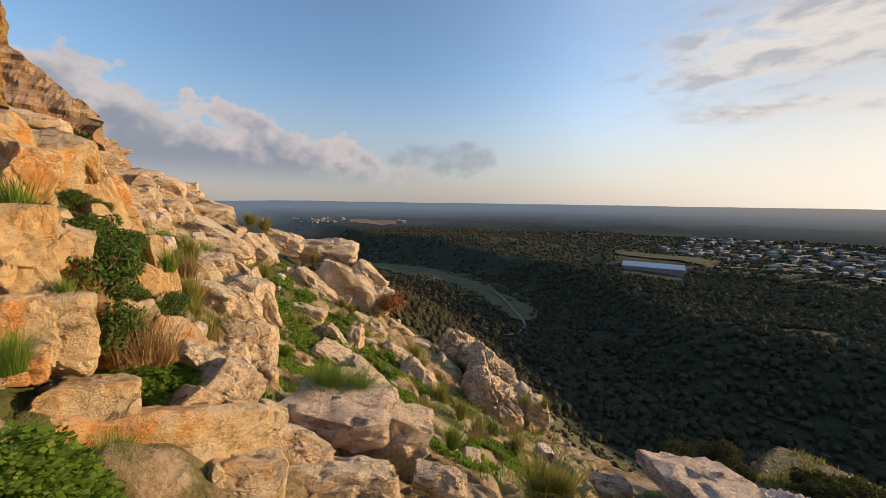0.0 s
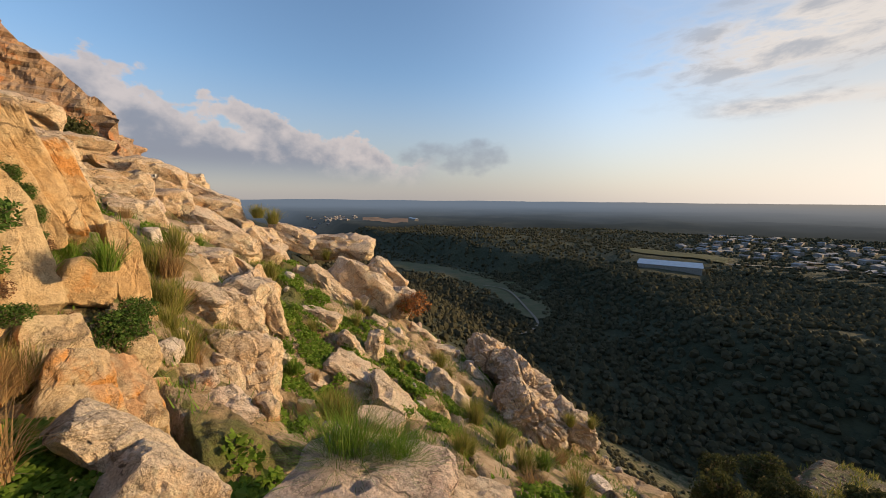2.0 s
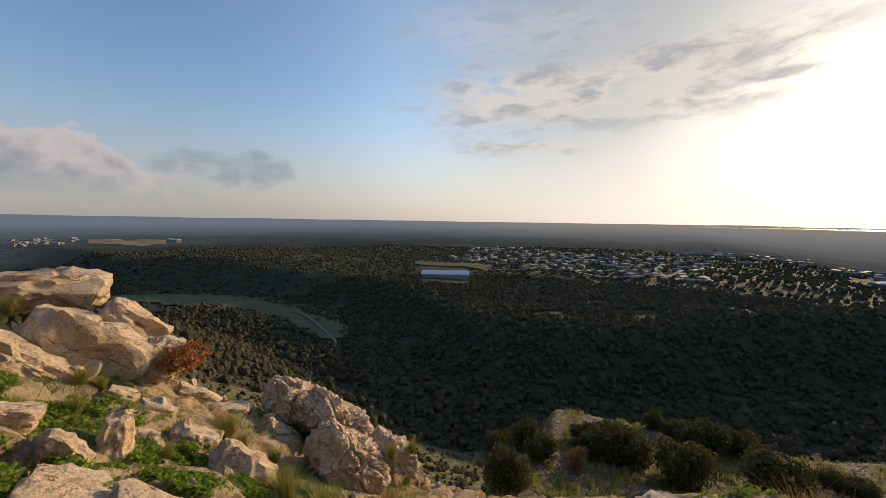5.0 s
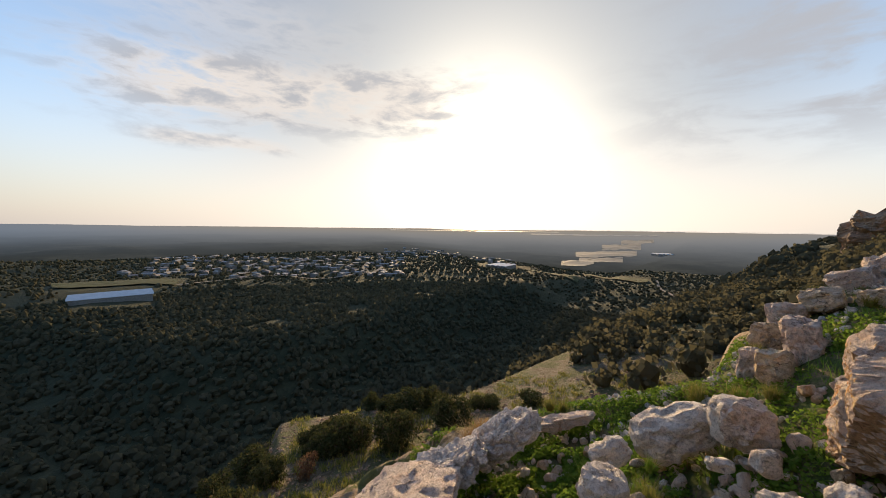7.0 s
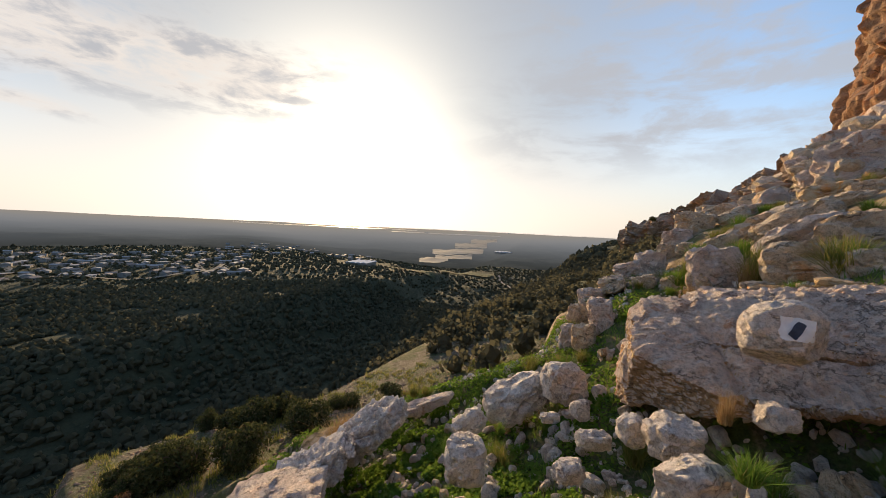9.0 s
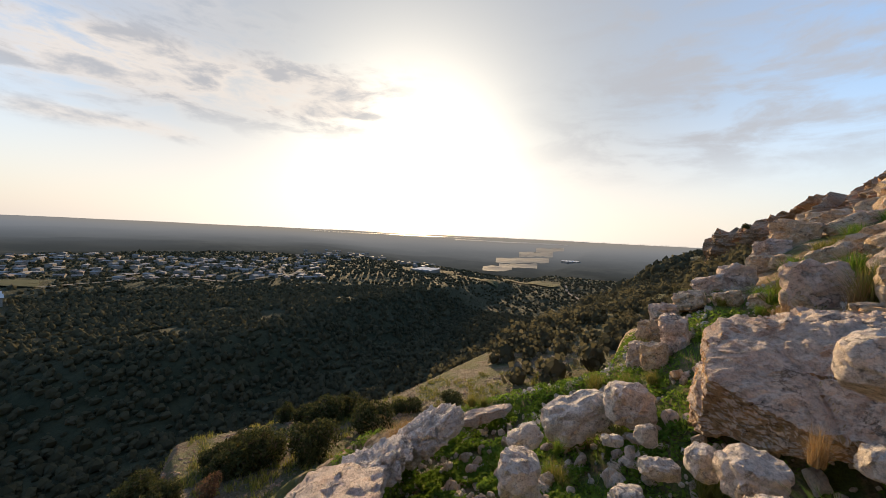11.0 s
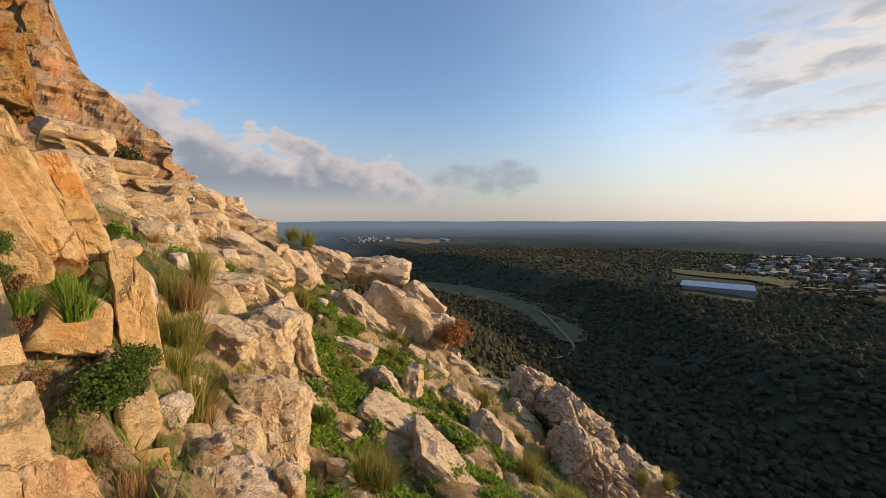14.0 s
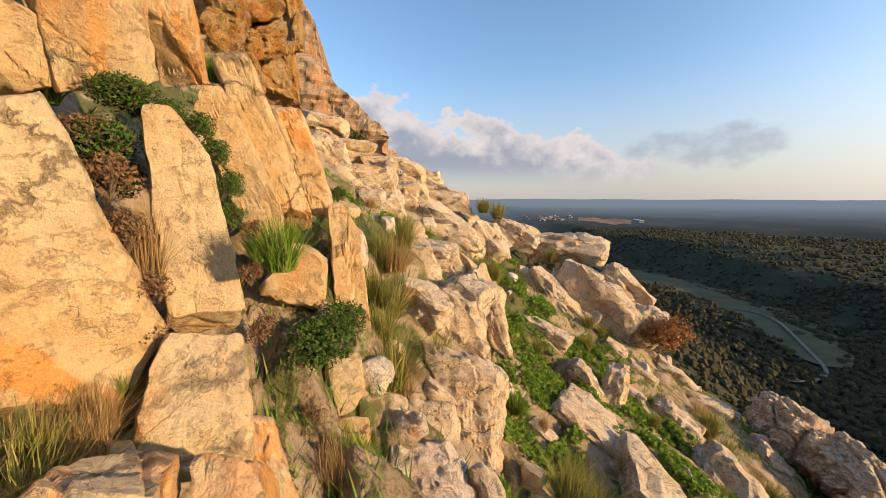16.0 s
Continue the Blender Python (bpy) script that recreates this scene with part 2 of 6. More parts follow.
def soil_build(net, at, rand):
    big, mid, fine = net.noise(at, 0.8, 5, 0.6), net.noise(at, 5.0, 6, 0.65), net.noise(at, 35.0, 5, 0.7)
    c = net.mix(net.band(mid, 0.42, 0.58), (0.20, 0.14, 0.075), (0.34, 0.245, 0.15))
    c = net.mix(net.math("MULTIPLY", net.band(big, 0.44, 0.56), 0.8), c, (0.10, 0.13, 0.035))
    c = net.mix(net.math("MULTIPLY", net.band(fine, 0.48, 0.6), 0.5), c, (0.09, 0.075, 0.04))
    bare = net.band(net.math("ADD", net.noise(at, 1.1, 6, 0.62, 0.4), net.math("MULTIPLY_ADD", mid, 0.3, -0.15)), 0.46, 0.52)
    stone = net.mix(net.band(net.noise(at, 2.0, 5, 0.6), 0.35, 0.65), (0.44, 0.35, 0.25), (0.38, 0.28, 0.18))
    stone = net.mix(net.math("MULTIPLY", net.band(net.noise(at, 16.0, 6, 0.75), 0.50, 0.60), 0.6), stone, (0.22, 0.15, 0.1))
    c = net.mix(bare, c, stone)
    return c, net.math("ADD", mid, net.math("MULTIPLY", fine, 0.5))


def scrub_build(net, at, rand):
    big, mid = net.noise(at, 0.05, 5, 0.6), net.noise(at, 0.5, 5, 0.65)
    c = net.mix(net.band(mid, 0.4, 0.62), (0.055, 0.062, 0.028), (0.15, 0.13, 0.075))
    c = net.mix(net.band(net.noise(at, 0.16, 6, 0.7), 0.58, 0.68), c, (0.17, 0.15, 0.105))
    c = net.mix(net.band(big, 0.5, 0.7, 0.0, 0.6), c, (0.07, 0.085, 0.03))
    return c, mid


def woods_build(net, at, rand):
    big, mid, fine = net.noise(at, 0.006, 5, 0.6), net.noise(at, 0.03, 5, 0.7), net.noise(at, 0.25, 4, 0.7)
    c = net.mix(net.band(mid, 0.35, 0.65), (0.036, 0.042, 0.022), (0.060, 0.062, 0.034))
    c = net.mix(net.band(big, 0.58, 0.68, 0.0, 0.5), c, (0.07, 0.066, 0.036))
    c = net.mix(net.band(fine, 0.45, 0.7, 0.0, 0.6), c, (0.02, 0.028, 0.014))
    return c, fine


SOIL = material("stony_soil", soil_build, 0.98, (1.0, 0.07))


def turf_build(net, at, rand):
    mid, fine = net.noise(at, 4.0, 6, 0.65), net.noise(at, 30.0, 5, 0.7)
    c = net.mix(net.band(mid, 0.44, 0.60), (0.085, 0.115, 0.030), (0.20, 0.15, 0.09))
    c = net.mix(net.math("MULTIPLY", net.band(fine, 0.45, 0.6), 0.7), c, (0.05, 0.065, 0.02))
    return c, net.math("ADD", mid, fine)


def terrace_build(net, at, rand):
    big, mid, fine = net.noise(at, 0.35, 5, 0.65), net.noise(at, 1.7, 6, 0.7), net.noise(at, 9.0, 5, 0.75)
    c = net.mix(net.band(mid, 0.42, 0.58), (0.24, 0.20, 0.145), (0.15, 0.125, 0.08))
    c = net.mix(net.band(big, 0.46, 0.58, 0.0, 0.85), c, (0.11, 0.125, 0.045))
    c = net.mix(net.band(fine, 0.54, 0.62, 0.0, 0.8), c, (0.30, 0.265, 0.22))
    c = net.mix(net.band(fine, 0.46, 0.38, 0.0, 0.6), c, (0.07, 0.065, 0.04))
    return c, net.math("ADD", mid, fine)


TERRACE = material("stony_terrace", terrace_build, 0.98, (1.0, 0.25))
TURF = material("thin_turf", turf_build, 0.98, (0.8, 0.04))
SCRUB = material("scrub_ground", scrub_build, 0.98, (0.8, 0.6))
WOODS = material("woodland_floor", woods_build, 0.98, (0.7, 2.5))


def plain(name, a, b, scale, rough=0.85, bump=None):
    def build(net, at, rand):
        f = net.noise(moved(net, at, rand), scale, 5, 0.65)
        return net.mix(net.band(f, 0.3, 0.7), a, b), f

    return material(name, build, rough, bump)


def leafy(name, a, b, c, through_light=0.3):
    """Leaves that let some light through; each leaf has its own tone."""
    m = bpy.data.materials.new(name)
    m.use_nodes = True
    net = Net(m.node_tree)
    isle = net.add("ShaderNodeNewGeometry").outputs["Random Per Island"]
    col = net.mix(net.band(isle, 0.0, 0.6), a, b)
    col = net.mix(net.band(isle, 0.8, 1.0), col, c)
    d, t, s = net.add("ShaderNodeBsdfDiffuse"), net.add("ShaderNodeBsdfTranslucent"), net.add("ShaderNodeMixShader")
    net.put(d.inputs[0], col)
    net.put(t.inputs[0], col)
    s.inputs[0].default_value = through_light
    net.put(s.inputs[1], d.outputs[0])
    net.put(s.inputs[2], t.outputs[0])
    out = net.add("ShaderNodeOutputMaterial")
    net.put(out.inputs[0], s.outputs[0])
    return m


HERB = leafy("herb_leaves", (0.115, 0.19, 0.028), (0.185, 0.29, 0.046), (0.27, 0.32, 0.085), 0.5)
GRASS = leafy("tussock_blades", (0.16, 0.20, 0.04), (0.30, 0.28, 0.08), (0.48, 0.38, 0.17))
GREEN_GRASS = leafy("green_blades", (0.10, 0.20, 0.025), (0.19, 0.29, 0.05), (0.35, 0.33, 0.12))
STRAW = leafy("dry_stalks", (0.34, 0.22, 0.10), (0.45, 0.31, 0.15), (0.22, 0.13, 0.07))
SHRUB = leafy("shrub_leaves", (0.048, 0.095, 0.022), (0.085, 0.15, 0.036), (0.19, 0.125, 0.075))
OLIVE = leafy("olive_leaves", (0.045, 0.055, 0.022), (0.085, 0.095, 0.04), (0.15, 0.13, 0.07))
DEAD = leafy("dead_twigs", (0.16, 0.085, 0.05), (0.24, 0.14, 0.08), (0.32, 0.22, 0.12))
RED_TWIG = leafy("rusty_twigs", (0.30, 0.12, 0.045), (0.40, 0.18, 0.07), (0.22, 0.09, 0.04))
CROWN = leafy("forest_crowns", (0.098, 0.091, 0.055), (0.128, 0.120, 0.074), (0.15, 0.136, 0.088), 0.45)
BARK = plain("grey_bark", (0.16, 0.12, 0.085), (0.08, 0.06, 0.04), 12, 0.95, (0.5, 0.02))
ROOF_WHITE = plain("pale_metal_roof", (0.60, 0.62, 0.66), (0.50, 0.53, 0.57), 0.2, 0.75)
WALL_PALE = plain("house_plaster", (0.30, 0.27, 0.24), (0.20, 0.18, 0.16), 0.6, 0.9)
ROOF_TILE = plain("house_roofs", (0.30, 0.27, 0.26), (0.24, 0.17, 0.13), 0.9, 0.8)
GLASS_DARK = plain("dark_windows", (0.03, 0.035, 0.04), (0.05, 0.05, 0.055), 2.0, 0.2)
ROAD = plain("pale_track", (0.24, 0.21, 0.17), (0.18, 0.16, 0.13), 0.3, 0.95)
MEADOW = plain("meadow", (0.075, 0.09, 0.042), (0.13, 0.115, 0.065), 0.06, 0.98)
FIELD = plain("green_field", (0.045, 0.062, 0.024), (0.065, 0.07, 0.032), 0.05, 0.98)
PLOUGH = plain("bare_field", (0.30, 0.19, 0.12), (0.24, 0.16, 0.1), 0.03, 0.98)
NETTING = plain("pale_crop_cover", (0.27, 0.25, 0.21), (0.19, 0.175, 0.15), 0.02, 0.7)
WATER = plain("still_water", (0.20, 0.20, 0.20), (0.25, 0.24, 0.23), 0.01, 0.5)
PAINT_WHITE = plain("white_trail_paint", (0.78, 0.78, 0.78), (0.66, 0.66, 0.68), 14, 0.7)
PAINT_DARK = plain("dark_trail_paint", (0.03, 0.04, 0.07), (0.06, 0.07, 0.1), 18, 0.7)

# ---------------------------------------------------------------- the lie of the land
def sstep(a, b, v):
    w = min(1.0, max(0.0, (v - a) / (b - a)))
    return w * w * (3 - 2 * w)


def ramp(table, v):
    """Straight lines through (v, height) pairs."""
    if v <= table[0][0]:
        return table[0][1]
    for (a, p), (b, q) in zip(table, table[1:]):
        if v <= b:
            return p + (q - p) * (v - a) / (b - a)
    return table[-1][1]


FLANK = [(-400, 34), (-120, 24), (-60, 18), (-30, 13), (-12, 7.2), (0, 0.6), (6.3, -3.4), (8.6, -8.2), (13, -8.9), (28, -12.2),
         (37, -20), (70, -48), (120, -92), (150, -116), (172, -124)]


def near_ground(x, y):
    """The rocky slope within a few metres of the walk."""
    a, b = max(-1.6, min(1.5, (x + 1) / 5)), max(-1.2, min(1.5, (y - 5) / 5))
    z = 0.30 - 2.465 * b + 0.15 * b * b + 0.276 * b**3 - 2.816 * a + 0.099 * a * b - 0.375 * a * b * b + 0.641 * a * a - 0.031 * a * a * b + 0.468 * a**3
    # a steep wall of slabs uphill of the path, a hollow beside it, swellings under the outer boulders
    z -= 0.42 * math.exp(-((x + 1.7) ** 2 + (y - 4.0) ** 2) / 1.1)
    z -= 0.45 * math.exp(-((x + 1.6) ** 2 + (y - 6.1) ** 2) / 1.0)
    z += 0.40 * math.exp(-((x + 2.4) ** 2 + (y - 11.2) ** 2) / 2.5) + 0.45 * math.exp(-((x - 0.5) ** 2 + (y - 11.3) ** 2) / 2.0)
    # the ground dips under the big boulder
    z -= 0.22 * math.exp(-((x - 2.7) ** 2 + (y - 1.3) ** 2) / 0.9)
    return z


CREST = [(98, 0.0), (104, 0.4), (107.4, 0.6), (110, 0.95), (114, 1.4), (117.7, 1.65), (122, 2.4), (125, 2.75), (129, 3.05), (134, 3.4), (136, 3.55), (145, 4.5), (155, 5.0)]
CREST_FAR = [(98, 6.0), (110, 6.5), (117.7, 9.0), (125, 12.0), (155, 12.0)]
TALUS = [(127, 3.2), (131, 5.6), (134, 6.8), (140, 8.6), (155, 11.0)]


def shoulder(az, r, z):
    """The rocky shoulder that climbs past the big boulder to the talus under the rock tower."""
    high, rc = ramp(CREST, az), ramp(CREST_FAR, az)
    low = -0.12 + 0.0253 * (az - 105)
    if r < rc:
        t = low + (high - low) * max(0.0, (r - 3.0) / (rc - 3.0)) ** 0.6
    else:
        slope = high + (ramp(TALUS, az) - high) * min(1.0, (r - rc) / (26 - rc))
        slope += (z - slope) * sstep(26, 45, r)
        w = sstep(126, 131, az)
        t = slope * w + (high + (z - high) * sstep(rc, rc + 10, r)) * (1 - w)
    return z + (t - z) * sstep(2.8, 3.7, r) * sstep(99, 104, az) * sstep(175, 160, az)


def land(x, y):
    """Height of the ground anywhere."""
    dx, dy = x, y - 3.0
    u, v = 0.731 * dx + 0.682 * dy, 0.682 * dx - 0.731 * dy
    far = math.hypot(dx, dy)
    bend = 0.42 * max(0.0, v - 12) if v > 0 else min(75.0, 0.3 * max(0.0, -v - 60))
    s = u - min(bend, 330.0)
    z = ramp(FLANK, s)
    # north of the edge the flank drops away at once, and its top stays low
    if v < 0:
        z -= 22 * sstep(7.0, 17.0, s) * sstep(-2.6, -7.5, v + 1.6 * noise.noise((x / 6, y / 6, 11))) * (1 - sstep(60, 140, s))
        if z > 0:
            z *= 1 - 0.9 * sstep(-25, -90, v)
    if far > 40:
        wob = noise.noise((x / 90, y / 90, 0.3))
        z += 5.0 * wob * sstep(40, 150, far) * (0.3 + 0.7 * sstep(-20, 60, s))
    # beyond the first rocks to the north the slope drops out of sight
    if far > 13 and dy > 0 and dx < 0:
        z -= 30 * sstep(13, 45, far) * sstep(-47, -37, math.degrees(math.atan2(dx, dy))) * sstep(-60, -10, z)
    # the far side of the valley: floor, rim and plateau
    rim = 330 + 140 * sstep(-60, -330, v) if v < 0 else 330 + 0.62 * max(0.0, v)
    foot = rim - 78
    if u > foot - 60:
        plateau = -91 - 49 * sstep(300, 900, v) + 9 * noise.noise((x / 260, y / 260, 2.0)) + 5 * noise.noise((x / 90, y / 90, 5.0)) + 13 * math.exp(-(((x - 5) / 170) ** 2 + ((y - 850) / 90) ** 2))
        up = -124 + (plateau + 124) * sstep(foot, rim + 8, u + 22 * noise.noise((x / 110, y / 110, 7.0)) + 6 * noise.noise((x / 35, y / 35, 8.0)))
        z = z + (up - z) * sstep(foot - 60, foot - 10, u) if z < up + 8 or s > 150 else z
    if far > 1000:
        z += (-26 - z) * sstep(1000, 4400, far) * sstep(0, 200, s)
    if far < 22:
        w = 1 - sstep(7.0, 13.0, far)
        w *= 1 - sstep(6.2, 8.0, u) if u > 0 else 1.0
        w *= 1 - sstep(5.4, 7.4, x)
        if w > 0:
            z = near_ground(x, y) * w + z * (1 - w)
    if 2.8 < far < 46 and dx > 0 and dy < 0:
        z = shoulder(math.degrees(math.atan2(dx, dy)), far, z)
    return z


def crag(x, y):
    """Broken bedrock: blocks of uneven height with clefts between them."""
    warp = 0.35 * noise.noise((x * 1.1, y * 1.1, 4))
    d, pts = noise.voronoi((x * 1.25 + warp, y * 1.25 - warp, 0.0))
    c = pts[0]
    tall = 2 * ((math.sin(c[0] * 127.1 + c[1] * 311.7) * 43758.5453) % 1.0) - 1
    tilt = (x * 1.25 + warp - c[0]) * math.sin(c[0] * 31) + (y * 1.25 - warp - c[1]) * math.sin(c[1] * 17)
    gap = sstep(0.0, 0.16, d[1] - d[0])
    d2, _ = noise.voronoi((x * 4.2, y * 4.2, 1.5))
    return 0.13 * tall + 0.10 * tilt - 0.16 * (1 - gap) - 0.03 * (1 - sstep(0.0, 0.2, d2[1] - d2[0])) + 0.05 * noise.fractal((x * 3.5, y * 3.5, 0), 1.0, 2.0, 4)


def top_of(x, y):
    """The surface of the near slope, bedrock and all."""
    r = math.hypot(x, y - 3.0)
    calm = 1 - 0.8 * sstep(0.9, 1.8, x) * sstep(5.8, 4.8, y) - 0.35 * sstep(5.0, 6.2, y)
    return land(x, y) + (1 - 0.85 * sstep(11, 15, r)) * (1 - sstep(25, 60, r)) * crag(x, y) * calm


def to_mesh(name, verts, faces, mats, smooth=False, slots=None):
    me = bpy.data.meshes.new(name)
    me.from_pydata(verts, [], faces)
    for m in mats if isinstance(mats, (list, tuple)) else [mats]:
        me.materials.append(m)
    if smooth:
        me.polygons.foreach_set("use_smooth", [True] * len(me.polygons))
    if slots is not None:
        me.polygons.foreach_set("material_index", slots)
    me.update()
    return me


def part(name, me, parent, label=""):
    ob = new(name, me)
    ob.parent = parent
    return tagged(ob, label)


# ---------------------------------------------------------------- ground
def make_ground():
    """One sheet round the walk, fine near it, out to the far plain."""
    az = [-82 + 236 * n / 470 for n in range(471)] + [154 + 124 * n / 40 for n in range(1, 40)]
    rings, r = [], 0.25
    while r < 1250:
        rings.append(r)
        r *= 1.013 if 1.2 < r < 13 else 1.028
    rings.append(1250)
    verts, n = [(0, 3.0, land(0, 3.0))], len(az)
    for r in rings:
        for a in az:
            x, y = r * math.sin(radians(a)), 3.0 + r * math.cos(radians(a))
            z = land(x, y)
            if r < 60:
                z = top_of(x, y)
            elif r > 120:
                z += 1.2 * noise.noise((x / 14, y / 14, 1)) * sstep(120, 200, r)
            verts.append((x, y, z))
    faces, slots = [(0, 1 + (k + 1) % n, 1 + k) for k in range(n)], [0] * n
    for i in range(len(rings) - 1):
        for k in range(n):
            a, b = 1 + i * n + k, 1 + i * n + (k + 1) % n
            faces.append((a, b, b + n, a + n))
            gx, gy = verts[a][0], verts[a][1]
            ragged = 1.1 * noise.fractal((gx * 0.8, gy * 0.8, 6), 0.8, 2.0, 4)
            grassy = 1.5 + ragged < gx < 6.5 + ragged and -0.3 - ragged < gy < 5.4 + ragged
            outer = rings[i] > 8.2 and 14 < az[k] < 104 and verts[a][2] < -4
            slots.append(3 if grassy else 4 if outer and rings[i] < 44 else 0 if rings[i] < (30 if az[k] > 104 else 24) else 1 if rings[i] < 190 else 2)
    ob = new("ground", to_mesh("ground", verts, faces, [SOIL, SCRUB, WOODS, TURF, TERRACE], True, slots))
    tagged(ob, "rocky hillside falling to a dark wooded valley and plateau", "ground", kind="structure")


def make_backdrop():
    """The far plain, out to the horizon, glowing with painted haze."""
    m = bpy.data.materials.new("haze_painted_plain")
    m.use_nodes = True
    net = Net(m.node_tree)
    at = net.add("ShaderNodeTexCoord").outputs["Object"]
    split = net.add("ShaderNodeSeparateXYZ")
    net.put(split.inputs[0], at)
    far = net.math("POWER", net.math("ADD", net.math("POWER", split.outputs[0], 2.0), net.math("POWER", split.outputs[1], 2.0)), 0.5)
    f = net.noise(at, 0.0026, 7, 0.68)
    crowns = net.noise(at, 0.055, 5, 0.75)
    col = net.mix(net.band(f, 0.46, 0.66), PLAIN_DARK, PLAIN_LIGHT)
    col = net.mix(net.band(crowns, 0.40, 0.62, 0.0, 0.45), col, tuple(0.55 * k for k in PLAIN_DARK))
    fields = net.band(net.noise(net.scaled(at, (1, 1, 1), (400, 90, 0)), 0.0045, 3, 0.5), 0.64, 0.68, 0.0, 0.5)
    col = net.mix(fields, col, PLAIN_LIGHT)
    # distance haze is painted: the emitted colour turns blue-grey farther out
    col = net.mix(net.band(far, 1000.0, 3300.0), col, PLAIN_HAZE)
    # on the sun's side a warm light is painted into the same glow
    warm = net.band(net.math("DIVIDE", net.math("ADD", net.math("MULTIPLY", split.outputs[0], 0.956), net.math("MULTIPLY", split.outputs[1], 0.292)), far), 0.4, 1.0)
    col = net.mix(net.math("MULTIPLY", net.math("MULTIPLY", warm, 0.8), net.band(far, 1000.0, 4600.0, 0.03, 1.0)), col, PLAIN_SUN_TINT)
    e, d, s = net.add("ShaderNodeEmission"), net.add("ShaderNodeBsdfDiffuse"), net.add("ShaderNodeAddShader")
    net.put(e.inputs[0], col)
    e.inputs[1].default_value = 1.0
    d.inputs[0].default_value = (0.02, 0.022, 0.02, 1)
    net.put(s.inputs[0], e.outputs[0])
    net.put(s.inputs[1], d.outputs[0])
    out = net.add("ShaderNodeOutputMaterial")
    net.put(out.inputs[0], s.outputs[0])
    az = [-75 + 225 * n / 300 for n in range(301)]
    rings = [1240 + 40 * n for n in range(20)] + [2040 + 70 * n for n in range(15)] + [3090 + 160 * n for n in range(12)]
    verts, faces, n = [], [], len(az)
    for r in rings:
        for a in az:
            x, y = r * math.sin(radians(a)), 3.0 + r * math.cos(radians(a))
            hump = 6 * noise.noise((x / 500, y / 500, 4)) + 9 * sstep(3000, 4600, r) * noise.noise((a / 7, r / 900, 9)) * sstep(45, 10, a)
            rise = (14 + 10 * math.exp(-((a + 25) / 13) ** 2)) * sstep(3800, 4800, r) * sstep(48, -5, a)
            verts.append((x, y, land(x, y) + hump * 0.8 * sstep(1250, 1900, r) + 2.2 * noise.noise((x / 16, y / 16, 1)) + rise - (3 if r < 1245 else 0)))
    for i in range(len(rings) - 1):
        for k in range(n - 1):
            a = i * n + k
            faces.append((a, a + 1, a + 1 + n, a + n))
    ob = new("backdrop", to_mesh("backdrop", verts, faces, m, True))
    tagged(ob, "flat plain of woods and fields running to the horizon, its haze painted in", "distant plain", kind="structure")


PLAIN_DARK, PLAIN_LIGHT, PLAIN_HAZE, PLAIN_SUN_TINT = (0.010, 0.012, 0.011), (0.030, 0.031, 0.027), (0.115, 0.142, 0.182), (0.26, 0.21, 0.15)
make_ground()
make_backdrop()

# ---------------------------------------------------------------- rocks
BALLS = {}


def ball(sub):
    if sub not in BALLS:
        bm = bmesh.new()
        bmesh.ops.create_icosphere(bm, subdivisions=sub, radius=1.0)
        BALLS[sub] = np.array([v.co for v in bm.verts]), [tuple(v.index for v in f.verts) for f in bm.faces]
        bm.free()
    return BALLS[sub]


